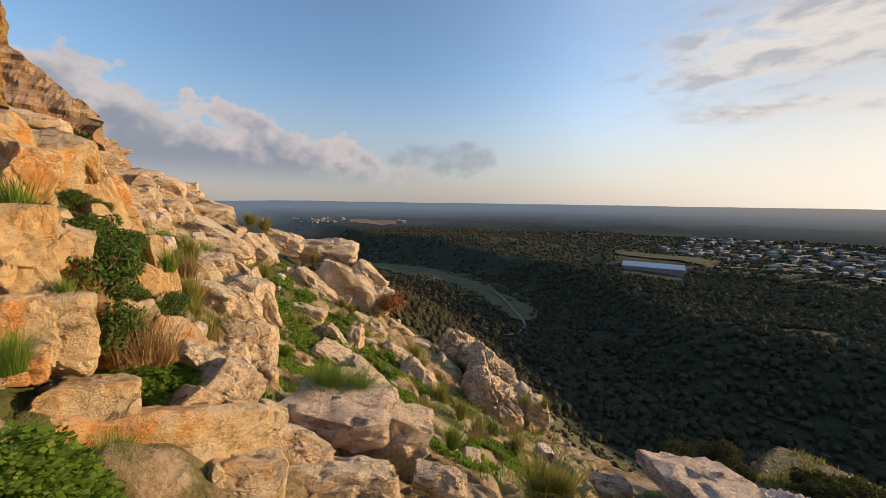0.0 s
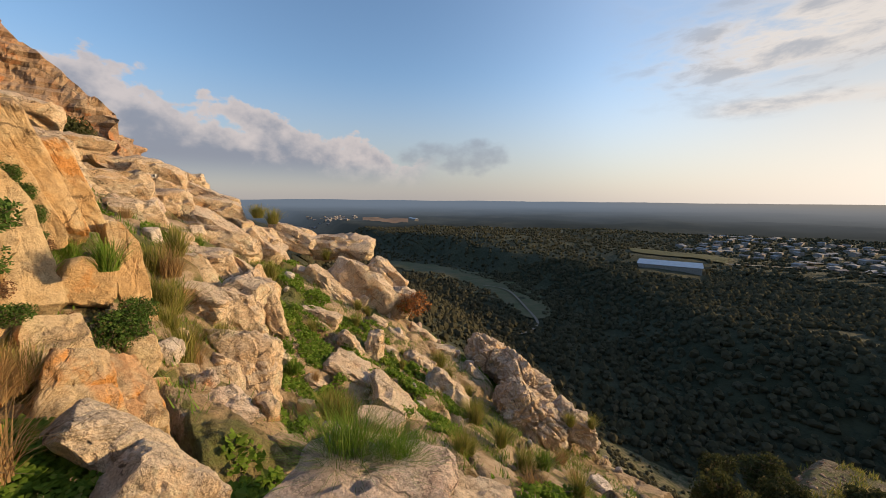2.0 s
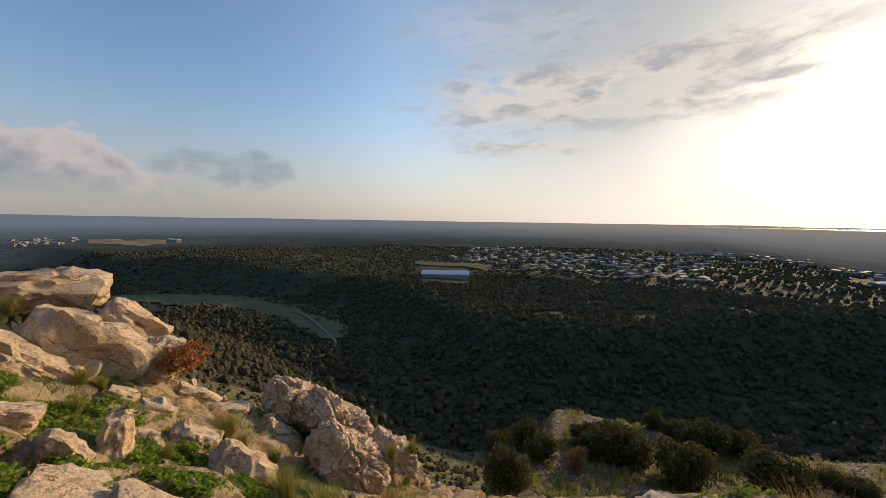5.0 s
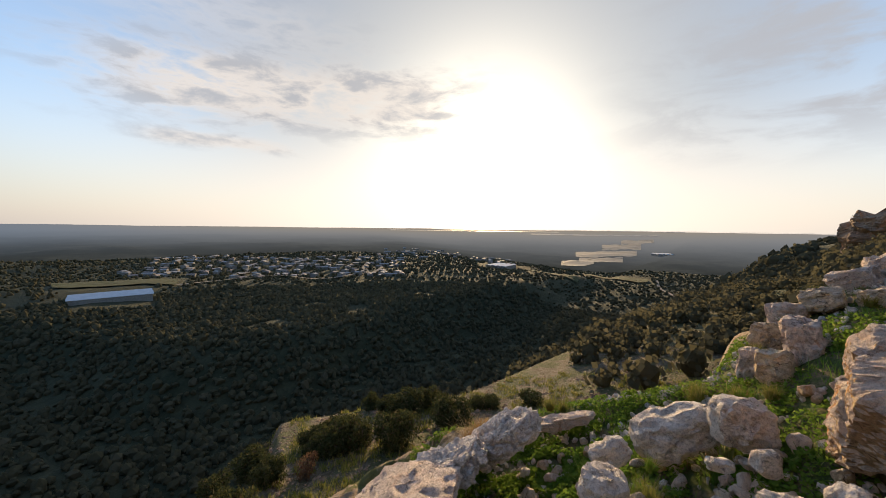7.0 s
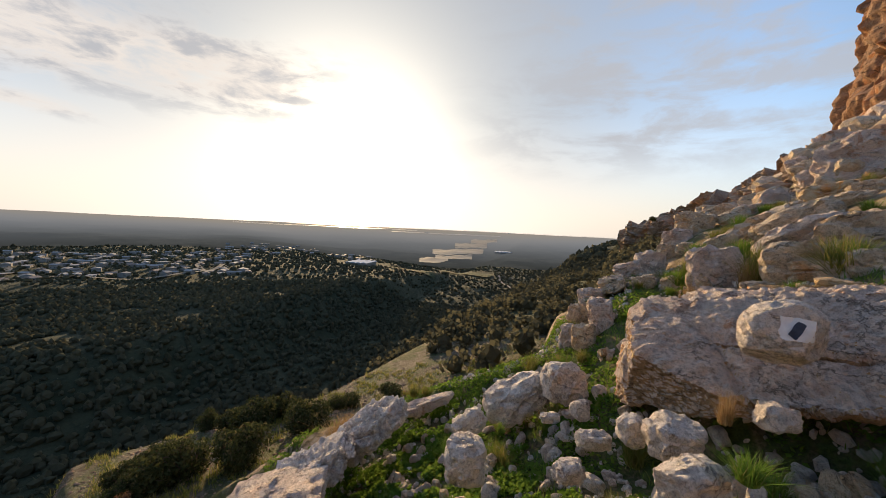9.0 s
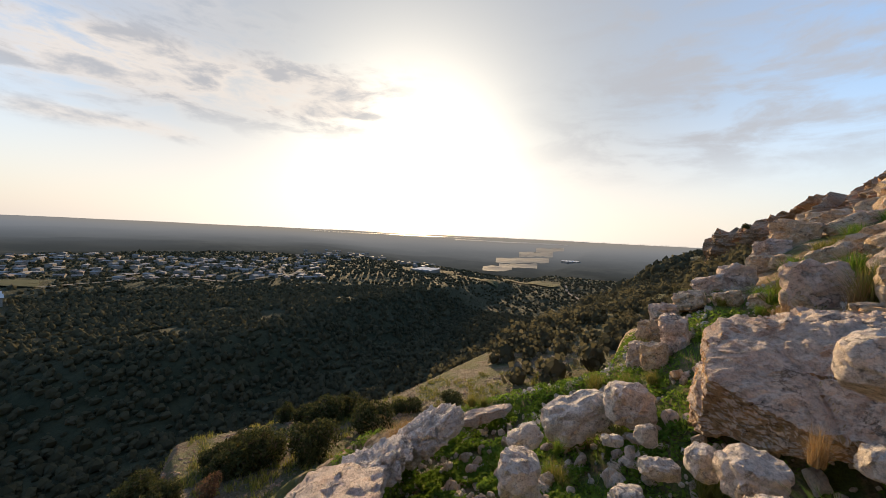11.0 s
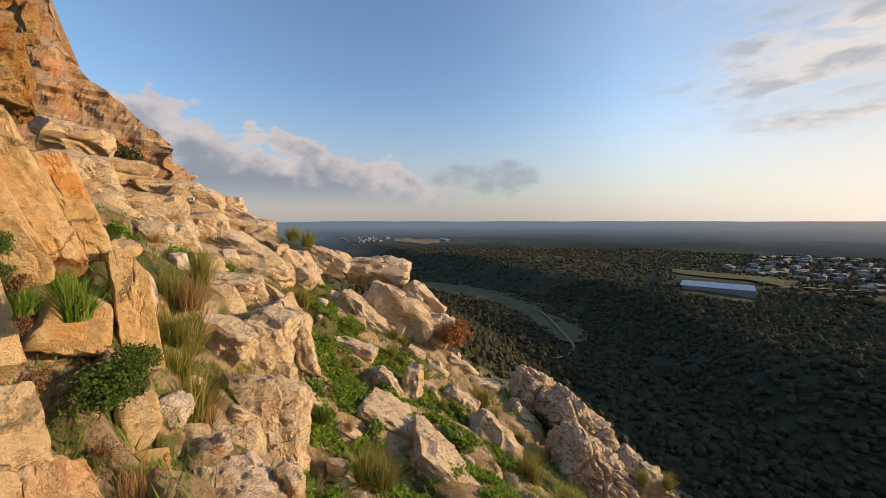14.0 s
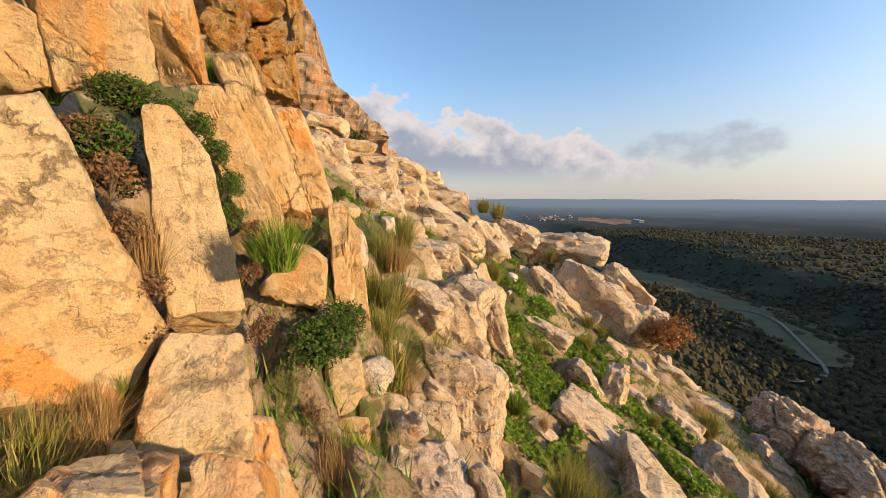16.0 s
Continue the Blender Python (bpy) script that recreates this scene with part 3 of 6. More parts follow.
def rock_mesh(size, seed, sub=5, box=3.2, cuts=9, rough=1.0, mat=None, taper=0.0, slant=0.0, planes=(), knobs=0.0):
    """A weathered block: a box split off along joints, its corners broken away, its faces rough and cracked."""
    rng = np.random.RandomState(seed)
    ways, faces = ball(sub)
    half = np.array(size) / 2
    e = box + 5.0
    p = ways * ((np.abs(ways) ** e).sum(1) ** (-1 / e))[:, None]
    if planes:
        # split faces given one by one: outward normal and distance from the middle
        reach, push = np.full(len(ways), 9.0), np.zeros_like(ways)
        for n, d in planes:
            n = np.array(n) / np.linalg.norm(n)
            toward = ways @ n
            far = np.where(toward > 1e-4, d / np.maximum(toward, 1e-4), 9.0)
            push[far < reach] = n
            reach = np.minimum(reach, far)
        p = ways * reach[:, None] / half
    for k in range(0 if planes else cuts + 8):
        if k % 3 == 0:
            # a joint face, not quite square to the others
            n = rng.normal(size=3) * 0.22
            n[rng.randint(3)] += rng.choice((-1, 1))
            n /= np.linalg.norm(n)
            d = rng.uniform(0.84, 1.02)
        else:
            n = rng.normal(size=3)
            n /= np.linalg.norm(n)
            d = rng.uniform(0.74, 0.92) * np.abs(n).sum()
        over = p @ n - d
        p = p - np.where(over > 0, over, 0)[:, None] * n
    x, z = p[:, 0].copy(), p[:, 2].copy()
    p[:, 0] = x * (1 - taper * z)
    p = p * half
    p[:, 2] += slant * p[:, 0]
    mean = float(np.cbrt(np.prod(size)))
    off = rng.uniform(-50, 50, 3)
    off_v = Vector(off)
    out = []
    for v, w in zip(p, push if planes else ways):
        q = Vector(v / mean + off)
        k = 0.055 * noise.fractal(q * 1.3, 1.0, 2.0, 3) + 0.05 * noise.fractal(q * 4.5, 0.75, 2.1, 4)
        d, c = noise.voronoi(q * 1.7 + Vector((0.25 * noise.noise(q * 2.0), 0.25 * noise.noise(q * 2.0 + Vector((9, 0, 0))), 0)))
        k += 0.07 * (((c[0][0] * 12.9 + c[0][1] * 78.2 + c[0][2] * 37.7) % 1.0) - 0.5)
        if d[1] - d[0] < 0.07:
            k -= 0.06 * (1 - (d[1] - d[0]) / 0.07)
        k = k * mean * rough
        if knobs:
            a = Vector(v) + off_v
            pit, _ = noise.voronoi(a * 9.0)
            k += knobs * (0.030 * noise.fractal(a * 6.0, 0.7, 2.1, 4) - 0.030 * max(0.0, 0.45 - pit[0]) + 0.022 * noise.fractal(a * 19.0, 0.8, 2.0, 3))
        out.append(tuple(v + w * k))
    me = to_mesh("boulder", out, faces, mat or STONE, True)
    me.set_sharp_from_angle(angle=radians(30))
    return me


def rock(x, y, z, sx, sy, sz, rx=0, ry=0, rz=0, mat=None, box=3.2, cuts=9, rough=1.0, sub=4, taper=0.0, slant=0.0, knobs=None):
    if knobs is None:
        knobs = 0.25 if mat == SLAB else 1.0 if mat in (PITTED, BLEACHED) else 0.6
    me = rock_mesh((sx, sy, sz), int(abs(x * 911 + y * 577 + z * 331) * 10) % 99991, sub, box, cuts, rough, mat, taper, slant, (), knobs * min(1.0, 1.6 * min(sx, sy, sz)))
    ob = new("boulder", me)
    ob.matrix_world = pose(x, y, z, rx, ry, rz)
    big = max(sx, sy, sz)
    kind = "rusty orange" if mat == RUST else "cream" if mat == SLAB else "pitted pinkish" if mat == PITTED else "bleached" if mat == BLEACHED else "pale"
    size = "huge" if big > 1.6 else "large" if big > 0.7 else "small"
    return tagged(ob, f"{size} {kind} weathered limestone block bedded in the slope", "rock", "limestone rocks on the slope")


# the wall of slabs above the path
rock(-1.96, 3.7, 1.47, 0.43, 0.4, 0.95, -6, -7, 94, SLAB, 4.5, 4, 0.45, 5, 0.34, 0.21)
rock(-2.0, 4.13, 1.55, 0.20, 0.3, 0.78, -3, -4, 77, SLAB, 4.5, 4, 0.4, 5, 0.16, -0.14)
rock(-2.17, 3.96, 2.21, 0.28, 0.4, 0.35, 19, -8, 81, SLAB, 4.5, 4, 0.5, 5, -0.02, 0.2)
rock(-2.26, 4.2, 2.28, 0.16, 0.4, 0.37, 19, -7, 73, SLAB, 4.5, 4, 0.5, 5, 0.04, 0.03)
rock(-2.49, 4.48, 1.82, 0.18, 0.4, 0.71, 5, -19, 69, SLAB, 4.5, 4, 0.5, 5, 0.08, -0.07)
rock(-2.62, 4.68, 1.91, 0.21, 0.4, 0.97, 8, -17, 65, SLAB, 4.5, 4, 0.5, 5, 0.2, -0.17)
rock(-2.86, 5.05, 1.88, 0.19, 0.5, 0.72, 5, -18, 60, SLAB, 4.5, 4, 0.5, 5, 0.03, -0.16)
rock(-2.4, 4.73, 1.23, 0.31, 0.4, 0.33, -11, 17, 60, SLAB, 4.5, 4, 0.5, 4, 0.21, -0.07)
rock(-2.46, 5.08, 1.16, 0.19, 0.35, 0.89, -12, -3, 57, SLAB, 4.5, 4, 0.5, 5, 0.0, -0.12)
rock(-2.07, 4.77, 0.68, 0.2, 0.3, 0.29, -27, 0, 57, SLAB, 4.5, 4, 0.5, 4, -0.05, 0.14)
rock(-2.3, 4.6, 0.76, 0.43, 0.3, 0.46, -24, -1, 66, RUST, 4.5, 4, 0.8, 5, 0.02, -0.02)
rock(-1.71, 4.03, 1.04, 0.26, 0.3, 0.39, -26, 8, 74, SLAB, 4.5, 4, 0.4, 5, 0.15, -0.04)
rock(-1.62, 3.82, 0.93, 0.18, 0.3, 0.23, -32, -4, 89, SLAB, 4.5, 4, 0.5, 5, 0.29, -0.5)
rock(-1.67, 4.19, 0.73, 0.17, 0.3, 0.34, -36, 0, 70, SLAB, 4.5, 4, 0.5, 5, 0.42, -0.42)
rock(-1.9, 4.7, 0.52, 0.15, 0.2, 0.12, -33, 1, 55, SLAB, 4.5, 4, 0.5, 4, 0.03, -0.16)
rock(-1.81, 3.67, 0.99, 0.17, 0.3, 0.33, -27, 7, 90, RUST, 4.5, 4, 0.7, 5, -0.12, -0.93)
rock(-2.26, 3.78, 2.14, 0.15, 0.4, 0.29, 16, -8, 87, SLAB, 4.5, 4, 0.6, 5, 0.28, 0.11)
rock(-1.97, 3.52, 2.24, 0.31, 0.4, 0.45, 15, -10, 84, SLAB, 4.5, 4, 0.5, 5, 0.26, 0.08)
rock(-1.88, 3.47, 1.88, 0.3, 0.4, 0.29, 4, -10, 88, SLAB, 4.5, 4, 0.5, 5, 0.16, 0.16)
rock(-1.19, 3.74, 1.06, 0.23, 0.3, 0.38, -36, 14, 63, SLAB, 4.5, 4, 0.5, 5, 0.37, 0.01)
rock(-1.18, 3.95, 0.91, 0.17, 0.3, 0.44, -38, -3, 63, SLAB, 4.5, 4, 0.5, 5, 0.14, -0.39)
rock(-1.23, 3.49, 1.13, 0.15, 0.3, 0.23, -32, 6, 82, RUST, 4.5, 4, 0.7, 5, 0.05, -0.34)
rock(-1.41, 3.36, 1.35, 0.15, 0.3, 0.51, -19, 4, 91, RUST, 4.5, 4, 0.7, 5, 0.18, -0.5)
rock(-1.91, 5.29, 0.25, 0.3, 0.3, 0.28, -34, -7, 48, STONE, 4, 6, 0.75, 4, -0.01, -0.22)
rock(-1.99, 5.74, 0.13, 0.53, 0.5, 0.76, -32, -9, 43, STONE, 4, 6, 0.75, 5, -0.25, -0.49)
rock(-1.67, 5.02, 0.15, 0.44, 0.4, 0.41, -42, -13, 54, PITTED, 4.5, 4, 0.5, 5, 0.21, -0.32)
rock(-2.02, 5.04, 0.39, 0.23, 0.3, 0.28, -32, -9, 56, STONE, 4, 6, 0.75, 4, 0.08, -0.32)
rock(-2.66, 6.51, 0.44, 0.5, 0.5, 0.66, -19, -5, 40, STONE, 4, 6, 0.75, 4, 0.15, -0.42)
rock(-2.73, 6.11, 0.59, 0.35, 0.5, 0.52, -19, -13, 48, STONE, 4, 6, 0.75, 4, -0.06, -0.45)
rock(-2.56, 6.94, 0.36, 0.22, 0.5, 0.74, -19, -14, 38, STONE, 4, 6, 0.75, 4, -0.19, -1.01)
rock(-3.52, 6.74, 0.81, 0.51, 0.6, 0.61, -12, -19, 49, STONE, 4, 6, 0.75, 4, 0.01, -0.45)
rock(-3.46, 7.33, 0.72, 0.35, 0.6, 0.63, -12, -20, 44, STONE, 4, 6, 0.75, 4, 0.03, -0.63)
rock(-3.31, 7.73, 0.37, 0.25, 0.6, 1.11, -16, -19, 40, STONE, 4, 6, 0.75, 4, -0.13, -1.41)
rock(-6.04, 5.68, 4.16, 0.56, 1.6, 0.62, 23, -3, 70, RUST, 4, 7, 1.2, 4, 0.11, 0.09)
rock(-6.16, 5.75, 3.8, 0.5, 1.6, 0.34, 20, -15, 65, RUST, 4, 7, 1.2, 4, -0.05, -0.08)
rock(-7.05, 6.68, 4.91, 0.67, 1.6, 0.69, 24, 0, 66, RUST, 4, 7, 1.2, 4, -0.05, 0.22)
rock(-7.25, 6.75, 4.38, 0.7, 1.6, 0.57, 20, -3, 65, RUST, 4, 7, 1.2, 4, -0.02, 0.2)
rock(-7.81, 7.14, 3.93, 0.6, 1.6, 0.84, 16, -16, 61, RUST, 4, 7, 1.2, 4, -0.07, -0.21)
rock(-8.53, 7.84, 4.24, 0.33, 1.6, 1.39, 16, -1, 63, RUST, 4, 7, 1.2, 4, -0.06, -0.08)
rock(-8.65, 8.01, 5.26, 0.38, 1.6, 0.81, 21, -1, 62, RUST, 4, 7, 1.2, 4, 0.01, 0.27)
rock(-8.41, 7.91, 5.86, 0.39, 1.6, 0.81, 25, 1, 63, RUST, 4, 7, 1.2, 4, 0.11, 0.33)
rock(-6.65, 6.19, 3.54, 0.37, 1.6, 0.59, 17, -17, 63, RUST, 4, 7, 1.2, 4, -0.14, -0.29)
rock(-10.05, 9.56, 3.69, 1.33, 1.54, 0.71, 11, -10, 57, STONE, 3.5, 7, 0.95, 4, -0.06, -0.3)
rock(-8.06, 9.03, 2.8, 1.18, 1.26, 0.5, 7, -2, 55, STONE, 3.5, 7, 0.95, 4, -0.09, -0.06)
rock(-5.83, 7.81, 1.9, 0.92, 0.91, 0.69, 2, -11, 52, STONE, 3.5, 7, 0.95, 4, -0.17, -0.25)
rock(-7.48, 9.86, 2.27, 1.01, 1.26, 1.0, 5, -32, 47, STONE, 3.5, 7, 0.95, 4, -0.29, -0.71)
rock(-4.12, 6.12, 1.45, 0.55, 0.59, 0.34, -3, -7, 57, SLAB, 3.5, 7, 0.95, 4, -0.12, -0.18)
rock(-4.88, 7.36, 1.5, 0.65, 0.77, 0.61, -2, -14, 51, STONE, 3.5, 7, 0.95, 4, 0.08, -0.34)
rock(-5.73, 8.74, 1.57, 0.79, 0.98, 0.77, -1, -12, 47, STONE, 3.5, 7, 0.95, 4, -0.04, -0.13)
rock(-8.36, 11.95, 2.19, 0.94, 1.54, 0.59, 3, -10, 43, STONE, 3.5, 7, 0.95, 4, 0.01, -0.23)
rock(-6.56, 10.8, 1.43, 1.06, 1.26, 0.87, -1, -24, 41, STONE, 3.5, 7, 0.95, 4, -0.15, -0.63)
rock(-5.1, 10.54, 0.62, 0.82, 1.12, 1.15, -8, -23, 37, STONE, 3.5, 7, 0.95, 4, -0.06, -0.46)
rock(-5.3, 12.27, 0.75, 1.12, 1.33, 0.64, -5, -14, 31, STONE, 3.5, 7, 0.95, 4, -0.04, -0.54)
rock(-4.29, 7.21, 1.12, 0.69, 0.7, 0.44, -6, -18, 50, STONE, 3.5, 7, 0.95, 4, 0.08, -0.39)
rock(-4.74, 8.91, 0.95, 0.79, 0.91, 0.62, -6, -21, 42, STONE, 3.5, 7, 0.95, 4, -0.04, -0.48)
rock(-6.59, 7.54, 2.49, 0.59, 0.98, 0.75, 7, -19, 56, STONE, 3.5, 7, 0.95, 4, 0.02, -0.47)
rock(-3.66, 6.32, 1.02, 0.41, 0.56, 0.39, -9, -22, 55, SLAB, 3.5, 7, 0.95, 4, 0.14, -0.55)
far_painted_rock = rock(-6.94, 9.65, 2.1, 1.06, 0.82, 0.78, -8, 12, 40, STONE, 4.5, 6, 0.88, 4)
# boulders and ledges of the middle slope
rock(-3.85, 12.19, 0.48, 1.61, 1.3, 0.73, -4, 3, 14, STONE, 3.4, 6, 1.0, 4)
rock(-2.93, 10.93, -0.33, 1.79, 1.1, 1.05, -6, 39, 11, STONE, 3.5, 8, 1.0, 4)
rock(-2.56, 11.69, -0.19, 1.11, 0.78, 0.68, -6, 41, 10, STONE, 3, 9, 1.25, 4)
rock(-1.9, 11.05, -0.71, 0.58, 0.59, 0.75, -4, 11, 13, STONE, 3, 8, 1.25, 4)
rock(-4.61, 9.69, 0.65, 0.95, 0.81, 0.85, -6, 43, 10, STONE, 3.2, 8, 1.25, 4)
rock(-4.17, 9.44, 0.14, 0.76, 0.49, 0.39, -5, 16, 13, STONE, 3, 8, 1.25, 4)
rock(-4.88, 11.43, 0.75, 1.12, 0.68, 0.51, -5, 26, 12, STONE, 3.2, 8, 1.25, 4)
rock(-2.64, 8.24, -0.19, 0.76, 0.46, 0.34, -5, 19, 13, STONE, 3, 9, 1.0, 4)
rock(-3.26, 10.03, -0.2, 1.39, 0.72, 0.45, -6, 43, 10, STONE, 3.5, 8, 1.25, 4)
rock(-3.74, 9.87, 0.11, 0.57, 0.4, 0.34, -5, 36, 11, STONE, 3.2, 8, 1.25, 3)
rock(-1.95, 7.88, -0.5, 0.4, 0.39, 0.47, -5, -34, 17, STONE, 3.2, 9, 1.25, 4)
rock(-1.72, 8.49, -0.83, 0.3, 0.41, 0.68, -4, 9, 13, STONE, 3.2, 9, 1.38, 4)
rock(-1.5, 7.24, -0.67, 1.02, 0.7, 0.28, -5, 35, 11, STONE, 3.5, 8, 1.12, 4)
rock(-0.8, 6.97, -0.94, 1.23, 0.8, 0.35, -6, 39, 11, STONE, 3.5, 8, 1.12, 4)
rock(-0.51, 8.66, -1.63, 0.87, 0.63, 0.57, -6, 46, 10, STONE, 3.2, 8, 1.25, 4)
rock(-1.16, 9.39, -1.43, 0.63, 0.4, 0.31, -5, 36, 11, STONE, 3.2, 8, 1.25, 4)
rock(-0.92, 10.81, -1.77, 0.73, 0.42, 0.3, -4, 11, 13, STONE, 3.2, 8, 1.25, 3)
rock(-0.07, 10.4, -2.18, 0.67, 0.46, 0.38, -6, 46, 10, STONE, 3.2, 8, 1.25, 4)
rock(0.34, 11.39, -2.20, 1.62, 1.2, 0.74, -6, 37, 11, STONE, -1.0, 7, 1.35, 6, knobs=1.2)
rock(1.02, 10.84, -2.30, 1.36, 1.2, 0.75, -6, 43, 10, STONE, -1.0, 7, 1.35, 6, knobs=1.2)
rock(1.08, 9.43, -2.32, 1.36, 1.2, 0.80, -6, 43, 10, STONE, -1.0, 7, 1.35, 6, knobs=1.2)
rock(1.92, 9.69, -2.66, 0.80, 1.0, 0.6, -6, 41, 10, STONE, -1.0, 7, 1.35, 5, knobs=1.2)
rock(-1.54, 5.93, -0.31, 0.17, 0.15, 0.16, -4, 1, 14, SLAB, 3, 8, 0.9, 3)
rock(-2.15, 6.48, -0.06, 0.35, 0.19, 0.12, -5, 36, 11, STONE, 3.5, 7, 1.0, 3)
rock(-1.79, 6.55, -0.39, 0.29, 0.16, 0.11, -5, 36, 11, STONE, 3.5, 7, 1.0, 3)
rock(-1.74, 9.95, -1.12, 0.56, 0.33, 0.24, -5, 31, 11, STONE, 3.2, 8, 1.25, 3)
rock(-2.14, 9.93, -0.83, 0.45, 0.28, 0.22, -5, 31, 11, STONE, 3.2, 8, 1.25, 3)
rock(-1.59, 9.03, -1.07, 0.29, 0.21, 0.19, -5, 21, 12, STONE, 3, 8, 1.25, 3)
rock(-1.41, 11.12, -1.51, 0.77, 0.41, 0.27, -5, 36, 11, STONE, 3, 8, 1.25, 3)
rock(-4.91, 9.0, 1.02, 1.5, 0.87, 0.62, -5, 29, 12, STONE, 3.6, 8, 1.12, 4)
rock(-3.76, 7.17, 0.93, 0.83, 0.52, 0.4, -4, 11, 13, STONE, 3.6, 8, 1.12, 4)
rock(-2.78, 6.73, 0.42, 0.58, 0.62, 0.8, -5, 16, 13, STONE, 3.6, 8, 1.0, 4)
rock(-2.68, 6.01, 0.67, 0.54, 0.42, 0.41, -5, 23, 12, STONE, 3.4, 8, 1.12, 4)
rock(-2.96, 7.33, 0.39, 0.29, 0.47, 0.94, -5, -21, 16, STONE, 3.2, 9, 1.38, 4)
rock(-7.1, 11.09, 1.83, 1.5, 0.77, 0.48, -5, 23, 12, STONE, 3.5, 8, 1.12, 4)
rock(-8.04, 11.53, 2.2, 1.01, 0.65, 0.52, -4, 9, 13, STONE, 3.2, 8, 1.25, 4)
rock(-6.01, 10.75, 1.21, 0.79, 0.47, 0.35, -5, 26, 12, STONE, 3.2, 8, 1.25, 3)
# blocks of the path's foreground
rock(-0.83, 2.91, 1.47, 0.28, 0.30, 0.32, -6, 6, 55, SLAB, 3.6, 6, 0.7, 5)
rock(-0.97, 2.96, 1.76, 0.20, 0.35, 0.39, -6, 3, 56, SLAB, 3.6, 6, 0.7, 5)
rock(-0.98, 3.09, 1.77, 0.20, 0.30, 0.20, -6, 12, 53, SLAB, 3.6, 6, 0.7, 5)
rock(-0.90, 3.10, 1.51, 0.15, 0.25, 0.58, -6, -6, 52, RUST, 3.6, 6, 0.7, 5)
rock(-1.25, 3.18, 2.05, 0.27, 0.40, 0.28, -6, 20, 56, SLAB, 3.6, 6, 0.7, 5)
rock(-0.77, 2.76, 1.43, 0.17, 0.25, 0.14, -6, 10, 58, SLAB, 3.6, 6, 0.7, 5)
rock(-0.61, 3.05, 0.93, 0.87, 0.55, 0.30, -22, 20, 51, SLAB, 4.0, 5, 0.55, 5)
rock(-0.19, 3.06, 0.80, 0.31, 0.30, 0.20, -20, 15, 39, SLAB, 4.0, 5, 0.7, 5)
rock(-0.69, 2.89, 1.21, 0.30, 0.35, 0.18, -12, 12, 57, SLAB, 4.0, 5, 0.6, 5)
rock(-0.56, 3.47, 0.97, 0.29, 0.30, 0.24, -25, 48, 39, STONE, 4.0, 5, 0.6, 5)
rock(-0.77, 3.56, 1.07, 0.29, 0.28, 0.15, -25, 52, 42, STONE, 4.0, 5, 0.6, 5)
rock(-0.44, 3.23, 0.91, 0.29, 0.30, 0.17, -25, 48, 42, STONE, 4.0, 5, 0.6, 5)
rock(-0.56, 3.25, 1.00, 0.17, 0.25, 0.13, -25, 48, 44, STONE, 4.0, 5, 0.7, 5)
rock(-0.38, 3.39, 0.81, 0.28, 0.30, 0.20, -25, 35, 37, STONE, 4.0, 5, 0.6, 5)
rock(-0.25, 3.50, 0.63, 0.47, 0.35, 0.21, -28, 36, 31, STONE, 4.0, 5, 0.6, 5)
rock(0.01, 3.46, 0.44, 0.66, 0.45, 0.29, -25, 12, 24, STONE, 4.0, 5, 0.7, 5)
rock(-0.43, 3.66, 0.73, 0.19, 0.20, 0.11, -20, 30, 33, STONE, 4.0, 5, 0.7, 5)
rock(-0.91, 3.02, 1.76, 0.15, 0.16, 0.22, -8, 19, 4, SLAB, 3.2, 8, 0.8, 4)
rock(-0.2, 4.05, 0.51, 0.81, 0.7, 0.3, -7, 7, 6, PITTED, 1.0, 9, 1.12, 4)
rock(0.19, 4.17, 0.32, 0.54, 0.38, 0.34, -8, 14, 5, STONE, 3.4, 9, 1.12, 4)
rock(0.58, 3.71, 0.35, 0.33, 0.19, 0.14, -7, 9, 5, STONE, 3.4, 8, 1.12, 4)
rock(-0.39, 4.81, 0.36, 0.31, 0.19, 0.15, -8, 19, 4, STONE, 3.2, 8, 1.12, 3)
rock(2.75, 4.87, -0.43, 0.82, 0.9, 0.21, -7, 7, 6, PITTED, 1.0, 8, 1.25, 4)
rock(1.99, 4.94, -0.57, 0.35, 0.2, 0.14, -7, 4, 6, STONE, 3.2, 8, 1.25, 4)
# the big boulder, tilted along the slope and undercut, and the stones round it
BIG_MID = (0.85, 0.6, 1.17)


def from_mid(normal, through_point):
    n = Vector(normal).normalized()
    return tuple(n), n.dot(Vector(through_point) - Vector(BIG_MID))


big_mesh = rock_mesh((2.4, 1.3, 1.0), 4711, 7, rough=0.42, mat=PITTED, knobs=0.75, planes=[
    from_mid((0.05, -0.62, 0.80), (0.40, 0.02, 1.03)), from_mid((-0.12, -0.86, -0.50), (0.40, 0.0, 1.0)), from_mid((0.30, -0.80, -0.52), (0.95, 0.0, 1.12)),
    from_mid((-0.80, -0.60, 0.05), (0.02, 0.03, 0.7)), from_mid((0.38, 0.05, -0.92), (0.20, 0.1, 0.60)), from_mid((0.50, -0.42, -0.76), (0.75, 0.12, 0.80)),
    from_mid((-0.20, -0.12, 0.97), (0.2, 0.62, 1.50)), from_mid((0.8, -0.25, -0.6), (1.55, 0.15, 1.45)), from_mid((0, 1, 0.1), (0.8, 1.25, 1.2)), from_mid((-0.9, 0.3, 0.3), (-0.28, 0.6, 1.3)),
    from_mid((-0.45, -0.55, 0.70), (0.05, 0.10, 1.22))])
big_mesh.materials.append(ORANGE_BROWN)
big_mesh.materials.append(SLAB)
